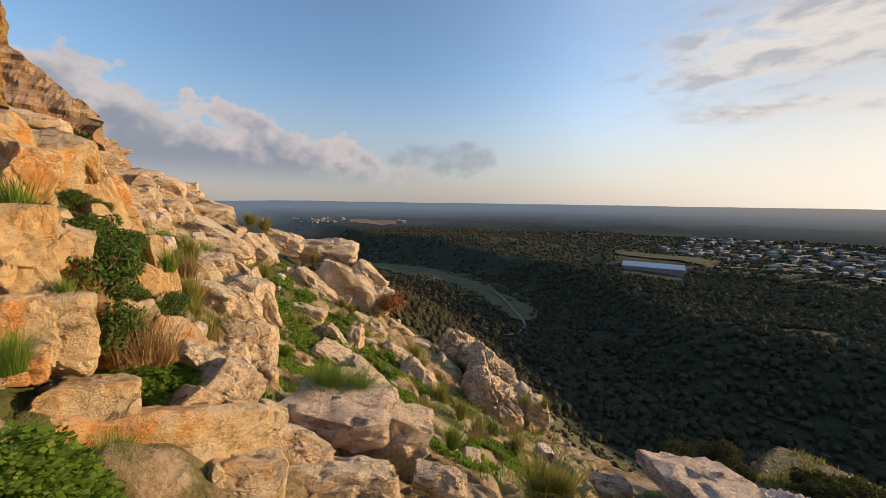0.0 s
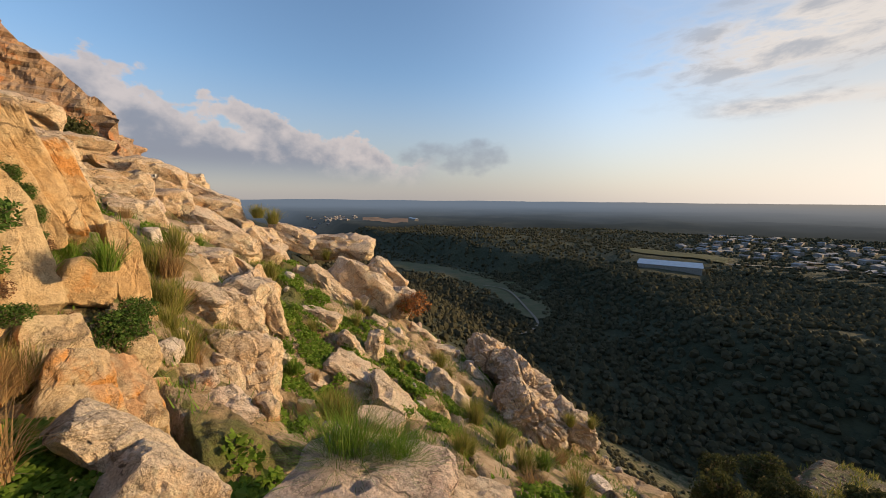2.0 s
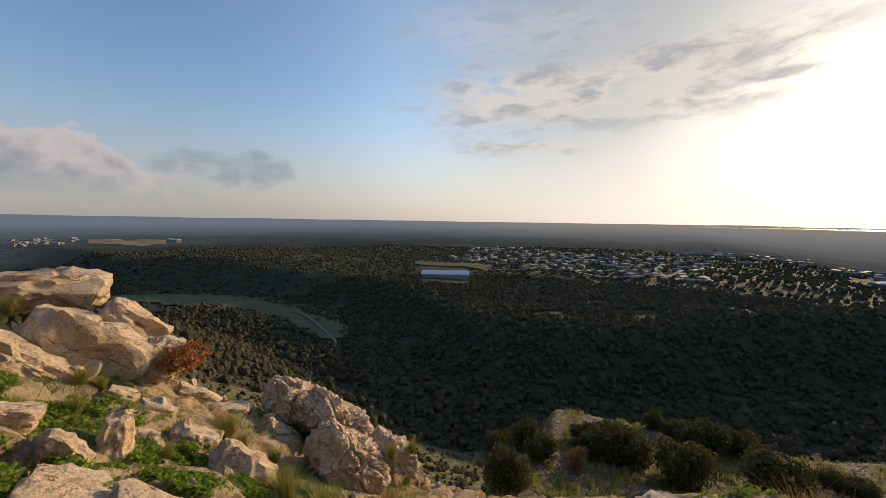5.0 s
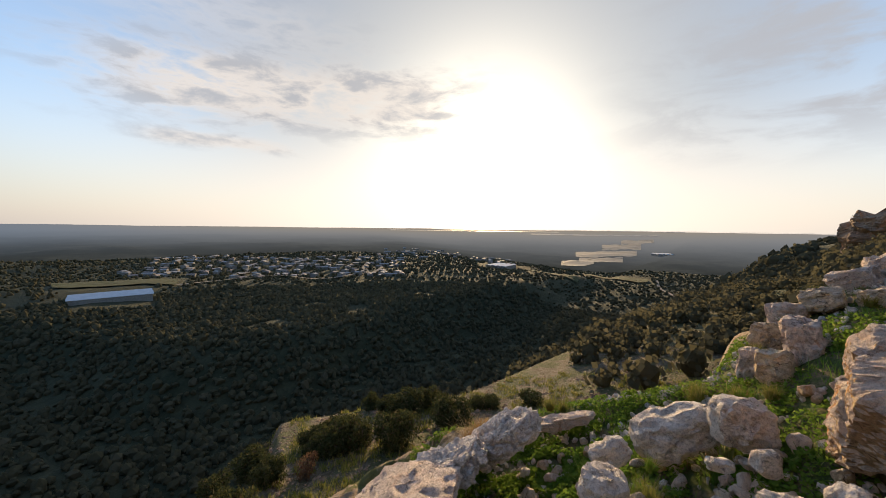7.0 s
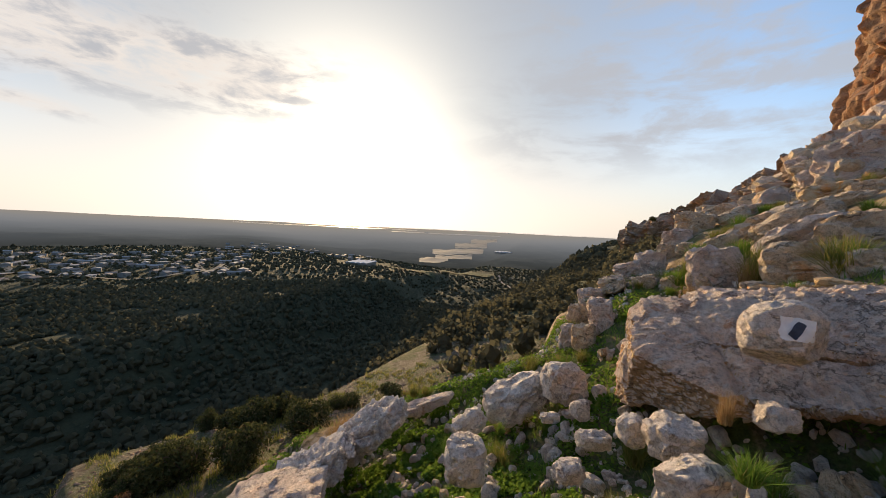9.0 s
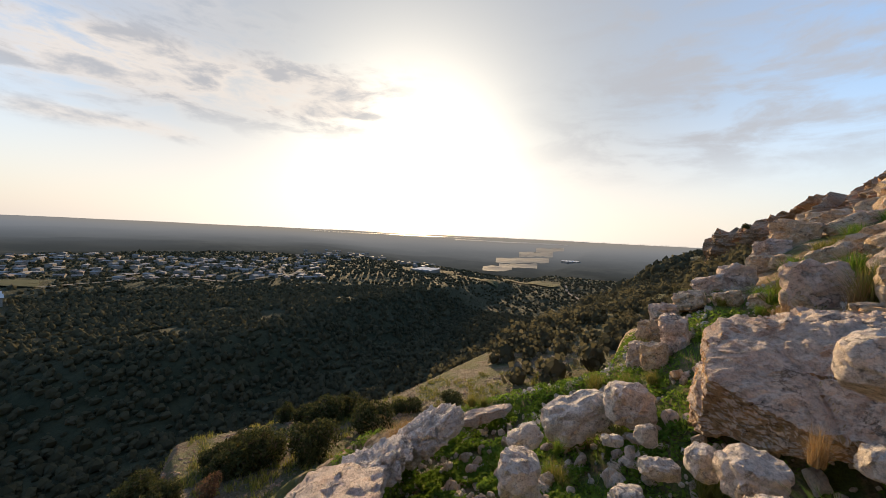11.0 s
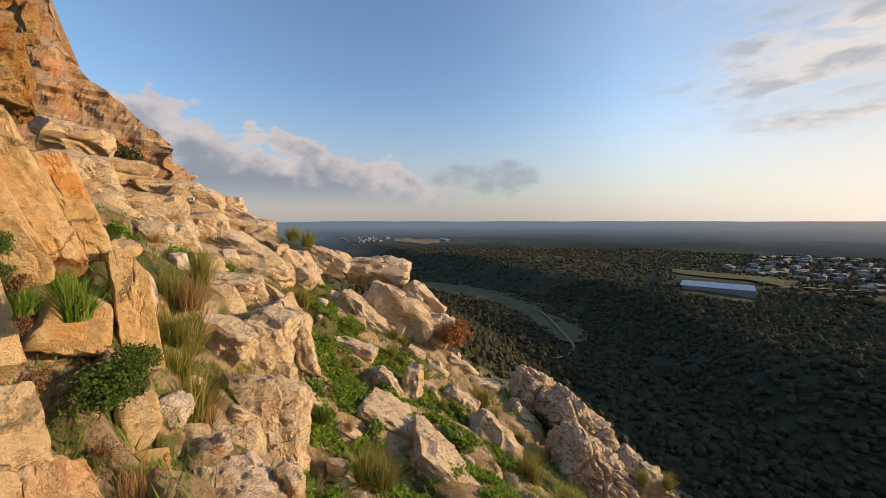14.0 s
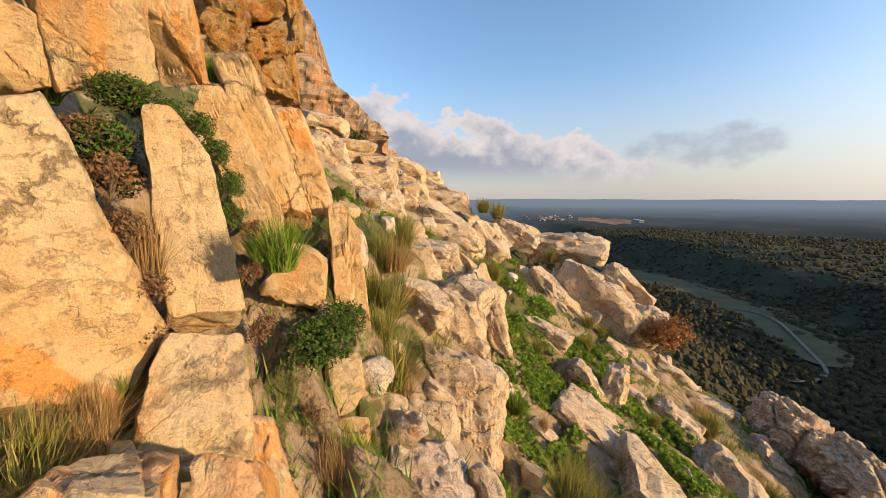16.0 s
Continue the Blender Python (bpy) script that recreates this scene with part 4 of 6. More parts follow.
# downward faces take the orange-brown stone, steep left ones the smooth cream
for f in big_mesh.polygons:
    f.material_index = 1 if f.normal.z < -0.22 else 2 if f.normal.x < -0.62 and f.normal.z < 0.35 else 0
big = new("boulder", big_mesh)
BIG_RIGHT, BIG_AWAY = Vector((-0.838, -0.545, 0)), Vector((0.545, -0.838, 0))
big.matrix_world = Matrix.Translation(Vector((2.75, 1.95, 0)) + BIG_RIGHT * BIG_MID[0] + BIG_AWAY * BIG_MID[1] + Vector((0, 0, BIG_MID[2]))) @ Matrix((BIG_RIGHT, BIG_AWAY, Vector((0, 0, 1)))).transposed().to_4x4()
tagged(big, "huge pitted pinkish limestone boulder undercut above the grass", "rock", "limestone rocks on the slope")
painted_rock = rock(1.97, 1.46, 1.48, 0.40, 0.50, 0.36, -14, -8, -132, BLEACHED, -2.4, 2, 0.5, 5, 0.0, 0.1, 0.35)
rock(1.97, 2.02, 0.79, 0.3, 0.26, 0.27, -4, 3, -85, BLEACHED, -1.7, 7, 1.2, 4)
rock(2.25, 2.13, 0.68, 0.15, 0.16, 0.21, -4, -2, -85, BLEACHED, -1.7, 8, 1.2, 4)
rock(1.47, 2.23, 0.88, 0.31, 0.21, 0.18, -4, -12, -84, BLEACHED, -1.7, 7, 1.2, 4)
rock(1.89, 1.5, 1.01, 0.21, 0.17, 0.16, -4, 3, -85, BLEACHED, -1.7, 8, 1.2, 4)
rock(2.59, 3.25, 0.17, 0.33, 0.32, 0.38, -4, 3, -85, BLEACHED, -1.7, 6, 1.2, 4)
rock(3.06, 3.19, 0.21, 0.32, 0.22, 0.2, -4, -32, -83, BLEACHED, -1.7, 7, 1.2, 4)
rock(3.99, 2.58, 0.06, 0.75, 0.48, 0.39, -4, -30, -83, BLEACHED, -1.7, 8, 1.2, 4)
rock(3.77, 2.11, 0.35, 0.47, 0.41, 0.43, -4, 8, -86, BLEACHED, -1.7, 8, 1.2, 4)
rock(3.16, 2.15, 0.36, 0.17, 0.16, 0.18, -4, 3, -85, BLEACHED, -1.7, 8, 1.2, 3)
rock(2.53, 2.26, 0.43, 0.28, 0.17, 0.13, -4, 3, -85, BLEACHED, -1.7, 8, 1.2, 4)
rock(3.18, 2.42, 0.25, 0.19, 0.12, 0.1, -4, -2, -85, BLEACHED, -1.7, 8, 1.2, 3)
rock(2.06, 2.6, 0.48, 0.19, 0.15, 0.15, -4, -2, -85, BLEACHED, -1.7, 8, 1.2, 4)
rock(4.06, 4.47, -0.61, 1.42, 0.8, 0.36, -5, -40, -82, BLEACHED, -1.5, 6, 1.0, 6, knobs=2.2)
rock(3.39, 4.89, -0.64, 1.16, 0.8, 0.30, -4, -32, -83, BLEACHED, -1.5, 6, 1.0, 6, knobs=2.2)
rock(2.86, 5.16, -0.57, 0.74, 0.7, 0.19, -4, -30, -83, PITTED, -1.7, 8, 1.2, 4)
rock(4.82, 3.74, -0.53, 0.9, 0.32, 0.14, -4, -20, -84, PITTED, -1.7, 8, 1.2, 4)
# rocks of the shoulder beyond the big boulder
rock(8.57, -2.21, 2.34, 0.79, 0.59, 0.63, -4, -5, -122, STONE, -0.5, 9, 1.35, 4)
rock(8.19, -1.61, 1.99, 0.60, 0.44, 0.49, -4, -10, -121, PITTED, -0.5, 9, 1.35, 4)
rock(6.68, -0.27, 1.48, 0.50, 0.42, 0.60, -4, -5, -118, PITTED, -0.5, 9, 1.35, 4)
rock(7.33, -0.96, 1.72, 0.47, 0.35, 0.39, -4, 0, -120, STONE, -0.5, 9, 1.35, 4)
rock(6.70, 0.14, 1.38, 0.50, 0.37, 0.31, -4, -15, -115, PITTED, -0.5, 9, 1.35, 4)
rock(6.09, 0.68, 1.16, 0.46, 0.34, 0.33, -4, -20, -113, STONE, -0.5, 9, 1.35, 4)
rock(6.17, 1.00, 0.88, 0.42, 0.31, 0.38, -4, -10, -110, PITTED, -0.5, 9, 1.35, 4)
rock(5.82, 1.30, 0.65, 0.34, 0.30, 0.43, -4, -5, -109, STONE, -0.5, 9, 1.35, 4)
rock(4.82, 1.55, 0.57, 0.34, 0.27, 0.39, -4, -5, -110, STONE, -0.5, 9, 1.35, 4)
rock(5.30, 1.61, 0.41, 0.28, 0.30, 0.43, -4, 0, -107, PITTED, -0.5, 9, 1.35, 4)
rock(5.05, 1.25, 0.84, 0.35, 0.39, 0.56, -4, -5, -112, PITTED, -0.5, 9, 1.35, 4)
rock(5.93, -1.05, 1.94, 0.59, 0.44, 0.36, -4, -25, -126, STONE, -0.5, 9, 1.35, 4)
rock(4.73, -0.10, 1.62, 0.60, 0.53, 0.77, -4, -15, -125, PITTED, -0.5, 9, 1.35, 4)
rock(4.70, 0.09, 1.41, 0.37, 0.27, 0.34, -4, -5, -124, STONE, -0.5, 9, 1.35, 4)
rock(6.19, -1.84, 2.28, 0.97, 0.72, 0.44, -4, -32, -129, STONE, -0.5, 9, 1.35, 4)
rock(8.24, -2.89, 2.56, 0.62, 0.46, 0.38, -4, -25, -126, STONE, -0.5, 9, 1.35, 4)
rock(5.42, -1.68, 2.31, 1.08, 0.80, 0.44, -4, -30, -132, STONE, -0.5, 9, 1.35, 4)
rock(4.53, -1.01, 2.02, 0.98, 0.73, 0.48, -4, -27, -133, PITTED, -0.5, 9, 1.35, 4)
rock(3.90, -0.31, 1.76, 0.53, 0.39, 0.53, -4, -15, -132, STONE, -0.5, 9, 1.35, 4)
rock(3.68, -0.36, 1.74, 0.44, 0.32, 0.29, -4, -10, -134, STONE, -0.5, 9, 1.35, 4)
rock(4.07, -1.15, 2.16, 0.81, 0.60, 0.48, -4, -18, -136, STONE, -0.5, 9, 1.35, 4)
rock(3.38, -0.54, 1.84, 0.34, 0.25, 0.30, -4, -10, -137, STONE, -0.5, 9, 1.35, 4)
rock(7.47, -4.07, 3.07, 0.78, 0.58, 0.39, -4, -12, -134, SLAB, -0.5, 9, 1.35, 4)
rock(5.79, -2.79, 2.74, 0.57, 0.42, 0.24, -4, -8, -136, STONE, -0.5, 9, 1.35, 4)
rock(9.11, -6.23, 4.09, 1.39, 1.03, 1.24, -4, -20, -136, PITTED, -0.5, 9, 1.35, 4)
rock(12.52, -9.30, 5.29, 1.28, 0.94, 0.55, -4, -15, -135, STONE, -0.5, 9, 1.35, 4)
rock(9.74, -6.04, 3.79, 0.88, 0.65, 0.57, -4, -20, -133, PITTED, -0.5, 9, 1.35, 4)
rock(11.42, -7.21, 4.25, 0.81, 0.60, 0.66, -4, -20, -132, STONE, -0.5, 9, 1.35, 4)
rock(7.00, -2.90, 2.63, 0.57, 0.43, 0.24, -4, -25, -131, STONE, -0.5, 9, 1.35, 4)
rock(6.17, -3.44, 2.98, 0.50, 0.37, 0.28, -4, -10, -137, STONE, -0.5, 9, 1.35, 4)
rock(15.00, -11.37, 6.18, 1.05, 0.78, 0.66, -4, -15, -134, PITTED, -0.5, 9, 1.35, 4)
rock(14.68, -10.59, 5.71, 0.94, 0.69, 0.65, -4, -15, -133, STONE, -0.5, 9, 1.35, 4)
rock(14.03, -9.62, 5.21, 0.81, 0.60, 0.62, -4, -10, -132, STONE, -0.5, 9, 1.35, 4)
rock(13.96, -9.19, 4.94, 0.67, 0.50, 0.57, -4, -10, -131, PITTED, -0.5, 9, 1.35, 4)
rock(11.51, -7.98, 4.67, 0.81, 0.60, 0.59, -4, -15, -134, STONE, -0.5, 9, 1.35, 4)
rock(3.75, 0.04, 1.47, 0.42, 0.31, 0.16, -4, -12, -130, SLAB, -0.5, 9, 1.35, 4)
rock(3.96, -0.01, 1.49, 0.30, 0.22, 0.16, -4, -5, -129, STONE, -0.5, 9, 1.35, 4)
rock(6.99, -1.07, 1.82, 0.35, 0.26, 0.25, -4, 0, -122, STONE, -0.5, 9, 1.35, 4)
rock(6.17, -1.51, 2.08, 0.37, 0.27, 0.24, -4, -20, -127, STONE, -0.5, 9, 1.35, 4)
rock(5.41, 0.02, 1.34, 0.40, 0.30, 0.22, -4, -10, -121, STONE, -0.5, 9, 1.35, 4)
rock(5.86, 0.24, 1.26, 0.36, 0.27, 0.28, -4, -10, -117, STONE, -0.5, 9, 1.35, 4)
rock(3.19, -0.20, 1.64, 0.43, 0.32, 0.14, -4, -3, -136, SLAB, -0.5, 9, 1.35, 4)
rock(3.39, -0.14, 1.57, 0.40, 0.30, 0.12, -4, -3, -134, SLAB, -0.5, 9, 1.35, 4)
rock(8.59, -3.49, 2.74, 0.48, 0.35, 0.27, -4, -20, -128, PITTED, -0.5, 9, 1.35, 4)
rock(9.28, -3.17, 2.72, 0.85, 0.6, 0.45, -4, 0, -124, STONE, -0.5, 9, 1.35, 4)

# talus under the tower
TALUS_ROCKS = [rock_mesh((1.0, 0.9, 0.75), 900 + n, 3, -0.5, 9, 1.3, (STONE, CRAG, PITTED)[n % 3], knobs=0.8) for n in range(7)]
rngk = random.Random(31)
for n in range(110):
    a, r = rngk.uniform(126.5, 141), rngk.uniform(10.5, 27)
    x, y = r * math.sin(radians(a)), 3.0 + r * math.cos(radians(a))
    k = rngk.uniform(0.3, 1.0) ** 1.7 * r * 0.07
    ob = new("boulder", TALUS_ROCKS[rngk.randrange(7)])
    ob.matrix_world = pose(x, y, top_of(x, y) + 0.12 * k, rngk.uniform(-25, 25), rngk.uniform(-25, 25), rngk.uniform(0, 360)) @ Matrix.Diagonal((k * rngk.uniform(0.9, 1.5), k, k * rngk.uniform(0.8, 1.1), 1))
    tagged(ob, "weathered grey-brown limestone block lying in the talus", "rock", "limestone rocks on the slope")

# ---------------------------------------------------------------- cliffs
def cliff(points, base, top, mat, label, seed, ledge=2.2, rough=1.0, lean=0.12, beds=0.7, columns=1.9, ragged=0.26):
    """A ledged rock face that follows a line of (x, y); heights along it run through the tables base and top."""
    rng = random.Random(seed)
    cum, line = [0.0], [Vector(p) for p in points]
    for a, b in zip(line, line[1:]):
        cum.append(cum[-1] + (b - a).length)
    cols, rows = 190, 120
    low, high = min(h for _, h in base), max(h for _, h in top) + 3
    verts, faces = [], []
    for i in range(cols + 1):
        s = cum[-1] * i / cols
        k = max(n for n in range(len(cum)) if cum[n] <= s + 1e-6)
        k = min(k, len(line) - 2)
        f = (s - cum[k]) / (cum[k + 1] - cum[k])
        p = line[k].lerp(line[k + 1], f)
        d = (line[k + 1] - line[k]).normalized()
        out = Vector((d.y, -d.x))
        t = i / cols
        lo, hi = ramp(base, t), ramp(top, t)
        lift = noise.fractal((s / 3.4 + seed, 0, 0), 0.8, 2.0, 3) + 0.6 * (((math.floor(s / 2.3 + noise.noise((s / 5, seed, 0))) * 0.618) % 1.0) - 0.5)
        hi += min(3.2, ragged * (hi - lo)) * lift
        for j in range(rows + 1):
            z = max(lo, min(hi, low + (high - low) * j / rows))
            lump = noise.fractal((p.x / 7 + seed, p.y / 7, z / 9), 1.0, 2.0, 4)
            vert = noise.noise((s / 2.6 + 3 * noise.noise((z / 6, s / 8, 2)), seed, z / 30))
            step = math.floor(z / ledge + 0.5 * noise.noise((s / 6, seed, 1))) * ledge
            shelf = noise.noise((s / 9, step * 1.7, seed))
            grain = noise.fractal((s / 1.1, z / 0.8, seed), 0.9, 2.0, 3)
            o = rough * (2.4 * lump + columns * max(-0.5, vert) + beds * shelf + 0.6 * grain) - lean * (z - lo)
            verts.append((p.x + out.x * o, p.y + out.y * o, z))
        # a cap that runs back into the hill
        verts.append((p.x - out.x * 14, p.y - out.y * 14, hi - 3.0))
    n = rows + 2
    for i in range(cols):
        for j in range(n - 1):
            a = i * n + j
            faces.append((a, a + n, a + n + 1, a + 1))
    ob = new("cliff", to_mesh("cliff", verts, faces, mat))
    return tagged(ob, label, "cliff")


cliff([(-66, 10), (-52, 20), (-44, 29), (-38.4, 36.3), (-45, 45)], [(0, 12), (0.5, 7), (0.75, 3), (1, 3)], [(0, 48), (0.349, 40), (0.55, 27), (0.593, 23.5), (0.607, 19.6), (0.636, 17.0), (0.672, 15.2), (0.734, 12.2), (0.772, 10.4), (0.785, 9.6), (1, 8)], CRAG, "tall grey-brown ledged limestone cliff above the slope", 3, 0.75, 0.6, 0.12, 1.7, 0.8, 0.07)
cliff([(92, -37), (84, -42), (75, -45), (62, -44), (50, -43), (40, -40), (30, -33)], [(0, -8), (0.3, 0), (0.6, 3), (1, 3)], [(0, 4.5), (0.1, 6.5), (0.3, 10.5), (0.5, 13.4), (0.7, 15.2), (1, 15)], CRAG, "long broken grey limestone cliff along the hillside", 8, 2.2, 1.1)
cliff([(26.0, -21.5), (21.0, -18.2), (15.5, -16.5)], [(0, 2), (1, 4)], [(0, 16), (0.25, 24), (1, 34)], TOWER, "steep rusty orange rock tower above the slope", 12, 1.8, 0.7, 0.06)

# ---------------------------------------------------------------- far things
rngf = random.Random(11)


def spot(az, dist, lift=0.0):
    x, y = dist * math.sin(radians(az)), 3.0 + dist * math.cos(radians(az))
    return x, y, land(x, y) + lift


def box_mesh(name, sx, sy, z0, z1, mat, ridge=0.0):
    a, b = sx / 2, sy / 2
    v = [(-a, -b, z0), (a, -b, z0), (a, b, z0), (-a, b, z0), (-a, -b, z1), (a, -b, z1), (a, b, z1), (-a, b, z1)]
    f = [(0, 3, 2, 1), (0, 1, 5, 4), (1, 2, 6, 5), (2, 3, 7, 6), (3, 0, 4, 7)]
    if ridge:
        v += [(-a, 0, z1 + ridge), (a, 0, z1 + ridge)]
        f += [(4, 5, 9, 8), (6, 7, 8, 9), (5, 6, 9), (7, 4, 8)]
    else:
        f += [(4, 5, 6, 7)]
    return to_mesh(name, v, f, mat)


def house_kind(sx, sy, h, ridge, wall, roof):
    root = new("house")
    part("wall", box_mesh("wall", sx, sy, -4, h, wall), root)
    part("roof", box_mesh("roof", sx + 0.8, sy + 0.8, h, h + 0.25, roof, ridge), root)
    for side in (-1, 1):
        for n in (-1, 1):
            w = part("window", box_mesh("window", 1.4, 0.1, 1.0, 2.3, GLASS_DARK), root)
            w.location = (n * sx * 0.25, side * (sy / 2 + 0.02), 0)
    return tagged(root, "small pale plastered village house with a light roof", "house", "village houses")


ROOF_LIGHT = plain("light_roofs", (0.33, 0.33, 0.34), (0.20, 0.19, 0.18), 0.05, 0.75)
HOUSES = [house_kind(13, 9, 3.4, 1.6, WALL_PALE, ROOF_TILE), house_kind(16, 10, 3.2, 0, WALL_PALE, ROOF_LIGHT), house_kind(11, 11, 5.8, 1.4, WALL_PALE, ROOF_LIGHT), house_kind(22, 9, 3.6, 1.2, WALL_PALE, ROOF_LIGHT)]
placed = []


def put_house(az, dist, turn):
    x, y, z = spot(az, dist)
    if any((x - a) ** 2 + (y - b) ** 2 < 300 for a, b in placed):
        return
    placed.append((x, y))
    n = len(placed) - 1
    if n < len(HOUSES):
        HOUSES[n].matrix_world = pose(x, y, z, 0, 0, turn)
    else:
        copy_thing(HOUSES[rngf.randrange(4)], pose(x, y, z, 0, 0, turn))


for _ in range(330):
    a = rngf.uniform(27, 60)
    lo = 690 if a > 36 else 800
    put_house(a, lo + 420 * rngf.random() ** 1.4, rngf.choice((10, 40, 100, 130)) + rngf.uniform(-8, 8))
for _ in range(70):
    put_house(rngf.uniform(56, 78), rngf.uniform(1050, 1500), rngf.uniform(0, 180))
for _ in range(60):
    put_house(rngf.uniform(-29, -22), rngf.uniform(1500, 1850), rngf.uniform(0, 180))
for _ in range(16):
    put_house(rngf.uniform(24, 31), rngf.uniform(800, 900), rngf.uniform(0, 180))


def barn(az, dist, turn, sx, sy, h, mat, label, bays=1):
    x, y, z = spot(az, dist)
    root = new("farm_shed")
    root.matrix_world = pose(x, y, z + 1, 0, 0, turn)
    for n in range(bays):
        off = (n - (bays - 1) / 2) * sy * 1.15
        part("wall", box_mesh("wall", sx, sy, -6, h, WALL_PALE), root).location = (0, off, 0)
        part("roof", box_mesh("roof", sx + 2, sy + 1.5, h + 0.02, h + 0.4, mat, sy * 0.16), root).location = (0, off, 0)
    return tagged(root, label, "shed", "farm sheds in the valley")


barn(23.8, 585, -24, 74, 17, 4.0, ROOF_WHITE, "long low poultry shed with a bluish white metal roof", 2)
barn(75.5, 1000, -10, 70, 13, 4, ROOF_WHITE, "row of long grey farm sheds on the plain", 4)
barn(-13.2, 1560, -60, 90, 16, 4, ROOF_WHITE, "far white-roofed farm shed among dark woods", 1)
barn(97.6, 1900, 20, 60, 16, 4, ROOF_WHITE, "pale farm shed roofs beside the crop covers", 4)


def drape(name, outline, lift, mat, label, category, steps=14):
    """A patch of ground between two (azimuth, distance) edges, laid on the land."""
    (a0, d0, d1), (a1, e0, e1) = outline
    verts, faces = [], []
    for i in range(steps + 1):
        f = i / steps
        for j in range(steps + 1):
            g = j / steps
            near, away = d0 + (e0 - d0) * f, d1 + (e1 - d1) * f
            wob = 1 + 0.03 * noise.noise((f * 5, g * 4, away / 50))
            verts.append(spot((a0 + (a1 - a0) * f), (near + (away - near) * g) * wob, lift))
    n = steps + 1
    for i in range(steps):
        for j in range(steps):
            a = i * n + j
            faces.append((a, a + 1, a + n + 1, a + n))
    return tagged(new(name, to_mesh(name, verts, faces, mat, True)), label, category, kind="structure")


drape("field", ((19, 690, 760), (30, 650, 720)), 2.0, FIELD, "green field beside the farm shed", "field")
drape("bare_field", ((-21, 1500, 1700), (-14, 1420, 1560)), 5, PLOUGH, "bare reddish ploughed field", "field")
for a0, a1, d0, d1 in ((84.5, 89.0, 1330, 1480), (87.0, 92.8, 1480, 1650), (86.5, 94.5, 1700, 1950), (90.0, 95.0, 2050, 2350), (92.5, 96.5, 2420, 2700)):
    drape("crop_cover", ((a0, d0, d1), (a1, d0 * 1.06, d1 * 1.06)), 6, NETTING, "flat pale crop covers over fields in the plain", "crop cover")
drape("field", ((88, 1010, 1090), (96, 960, 1030)), 3, FIELD, "green field in the plain", "field")
drape("field", ((80, 830, 880), (87, 810, 850)), 3, FIELD, "green field below the plateau", "field")


def track(rows, wide, lift, label, mat=None, name="road", pinch=False):
    pts = [Vector(spot(a, d)) for a, d in rows]
    fine = []
    for n in range(len(pts) - 1):
        p0, p1, p2, p3 = pts[max(0, n - 1)], pts[n], pts[n + 1], pts[min(len(pts) - 1, n + 2)]
        for k in range(8):
            t = k / 8
            q = 0.5 * (2 * p1 + (p2 - p0) * t + (2 * p0 - 5 * p1 + 4 * p2 - p3) * t * t + (3 * p1 - p0 - 3 * p2 + p3) * t**3)
            fine.append(q)
    verts, faces = [], []
    for n, q in enumerate(fine):
        d = (fine[min(n + 1, len(fine) - 1)] - fine[max(0, n - 1)]).normalized()
        w = wide * (math.sin(math.pi * (n + 0.3) / len(fine)) ** 0.6 * (1 + 0.35 * noise.noise((n * 0.4, 3, 1))) if pinch else 1.0)
        side = Vector((-d.y, d.x, 0)) * w / 2
        for e in (q - side, q + side):
            verts.append((e.x, e.y, land(e.x, e.y) + lift))
    for n in range(len(fine) - 1):
        faces.append((2 * n, 2 * n + 1, 2 * n + 3, 2 * n + 2))
    return tagged(new(name, to_mesh(name, verts, faces, mat or ROAD)), label, name, kind="structure")


track([(-20, 755), (-15, 700), (-11, 650), (-7, 600), (-3, 548), (0, 505), (2, 478), (5, 430), (7.5, 385)], 88, 1.8, "long green meadow on the valley floor", MEADOW, "meadow", True)
track([(-2, 520), (1.5, 500), (4.5, 428), (6.6, 380), (6.0, 350), (4, 335)], 2.6, 2.2, "pale dirt track through the valley meadow")
track([(30, 640), (35, 680), (40, 690), (46, 660), (52, 690), (56, 760), (57, 840)], 8, 3.0, "pale road round the village")
track([(36, 700), (36.5, 760), (38, 820), (37.5, 900)], 9, 3.0, "village street")
track([(55, 720), (54, 820), (55.5, 930)], 9, 3.0, "village street climbing to the houses")
track([(99, 620), (100, 700), (99, 800), (97.5, 900), (97, 1000)], 6, 3.0, "pale track along the foot of the hill")

for a0, a1, d0, d1 in ((58, 84, 3500, 3620), (66, 100, 3900, 4080), (70, 112, 4350, 4650), (80, 97, 3150, 3230)):
    drape("water", ((a0, d0, d1), (a1, d0, d1)), 9, WATER, "bright strip of water on the far plain", "water")

# ---------------------------------------------------------------- woods
ICO = ball(1)[0].tolist(), ball(1)[1]


def in_meadow(az, dist):
    if -19 < az < 7.5:
        mid = ramp([(-20, 755), (-11, 650), (-3, 548), (2, 478), (7.5, 385)], az)
        return abs(dist - mid) < 38 + 16 * noise.noise((az / 2, dist / 40, 0))
    return False


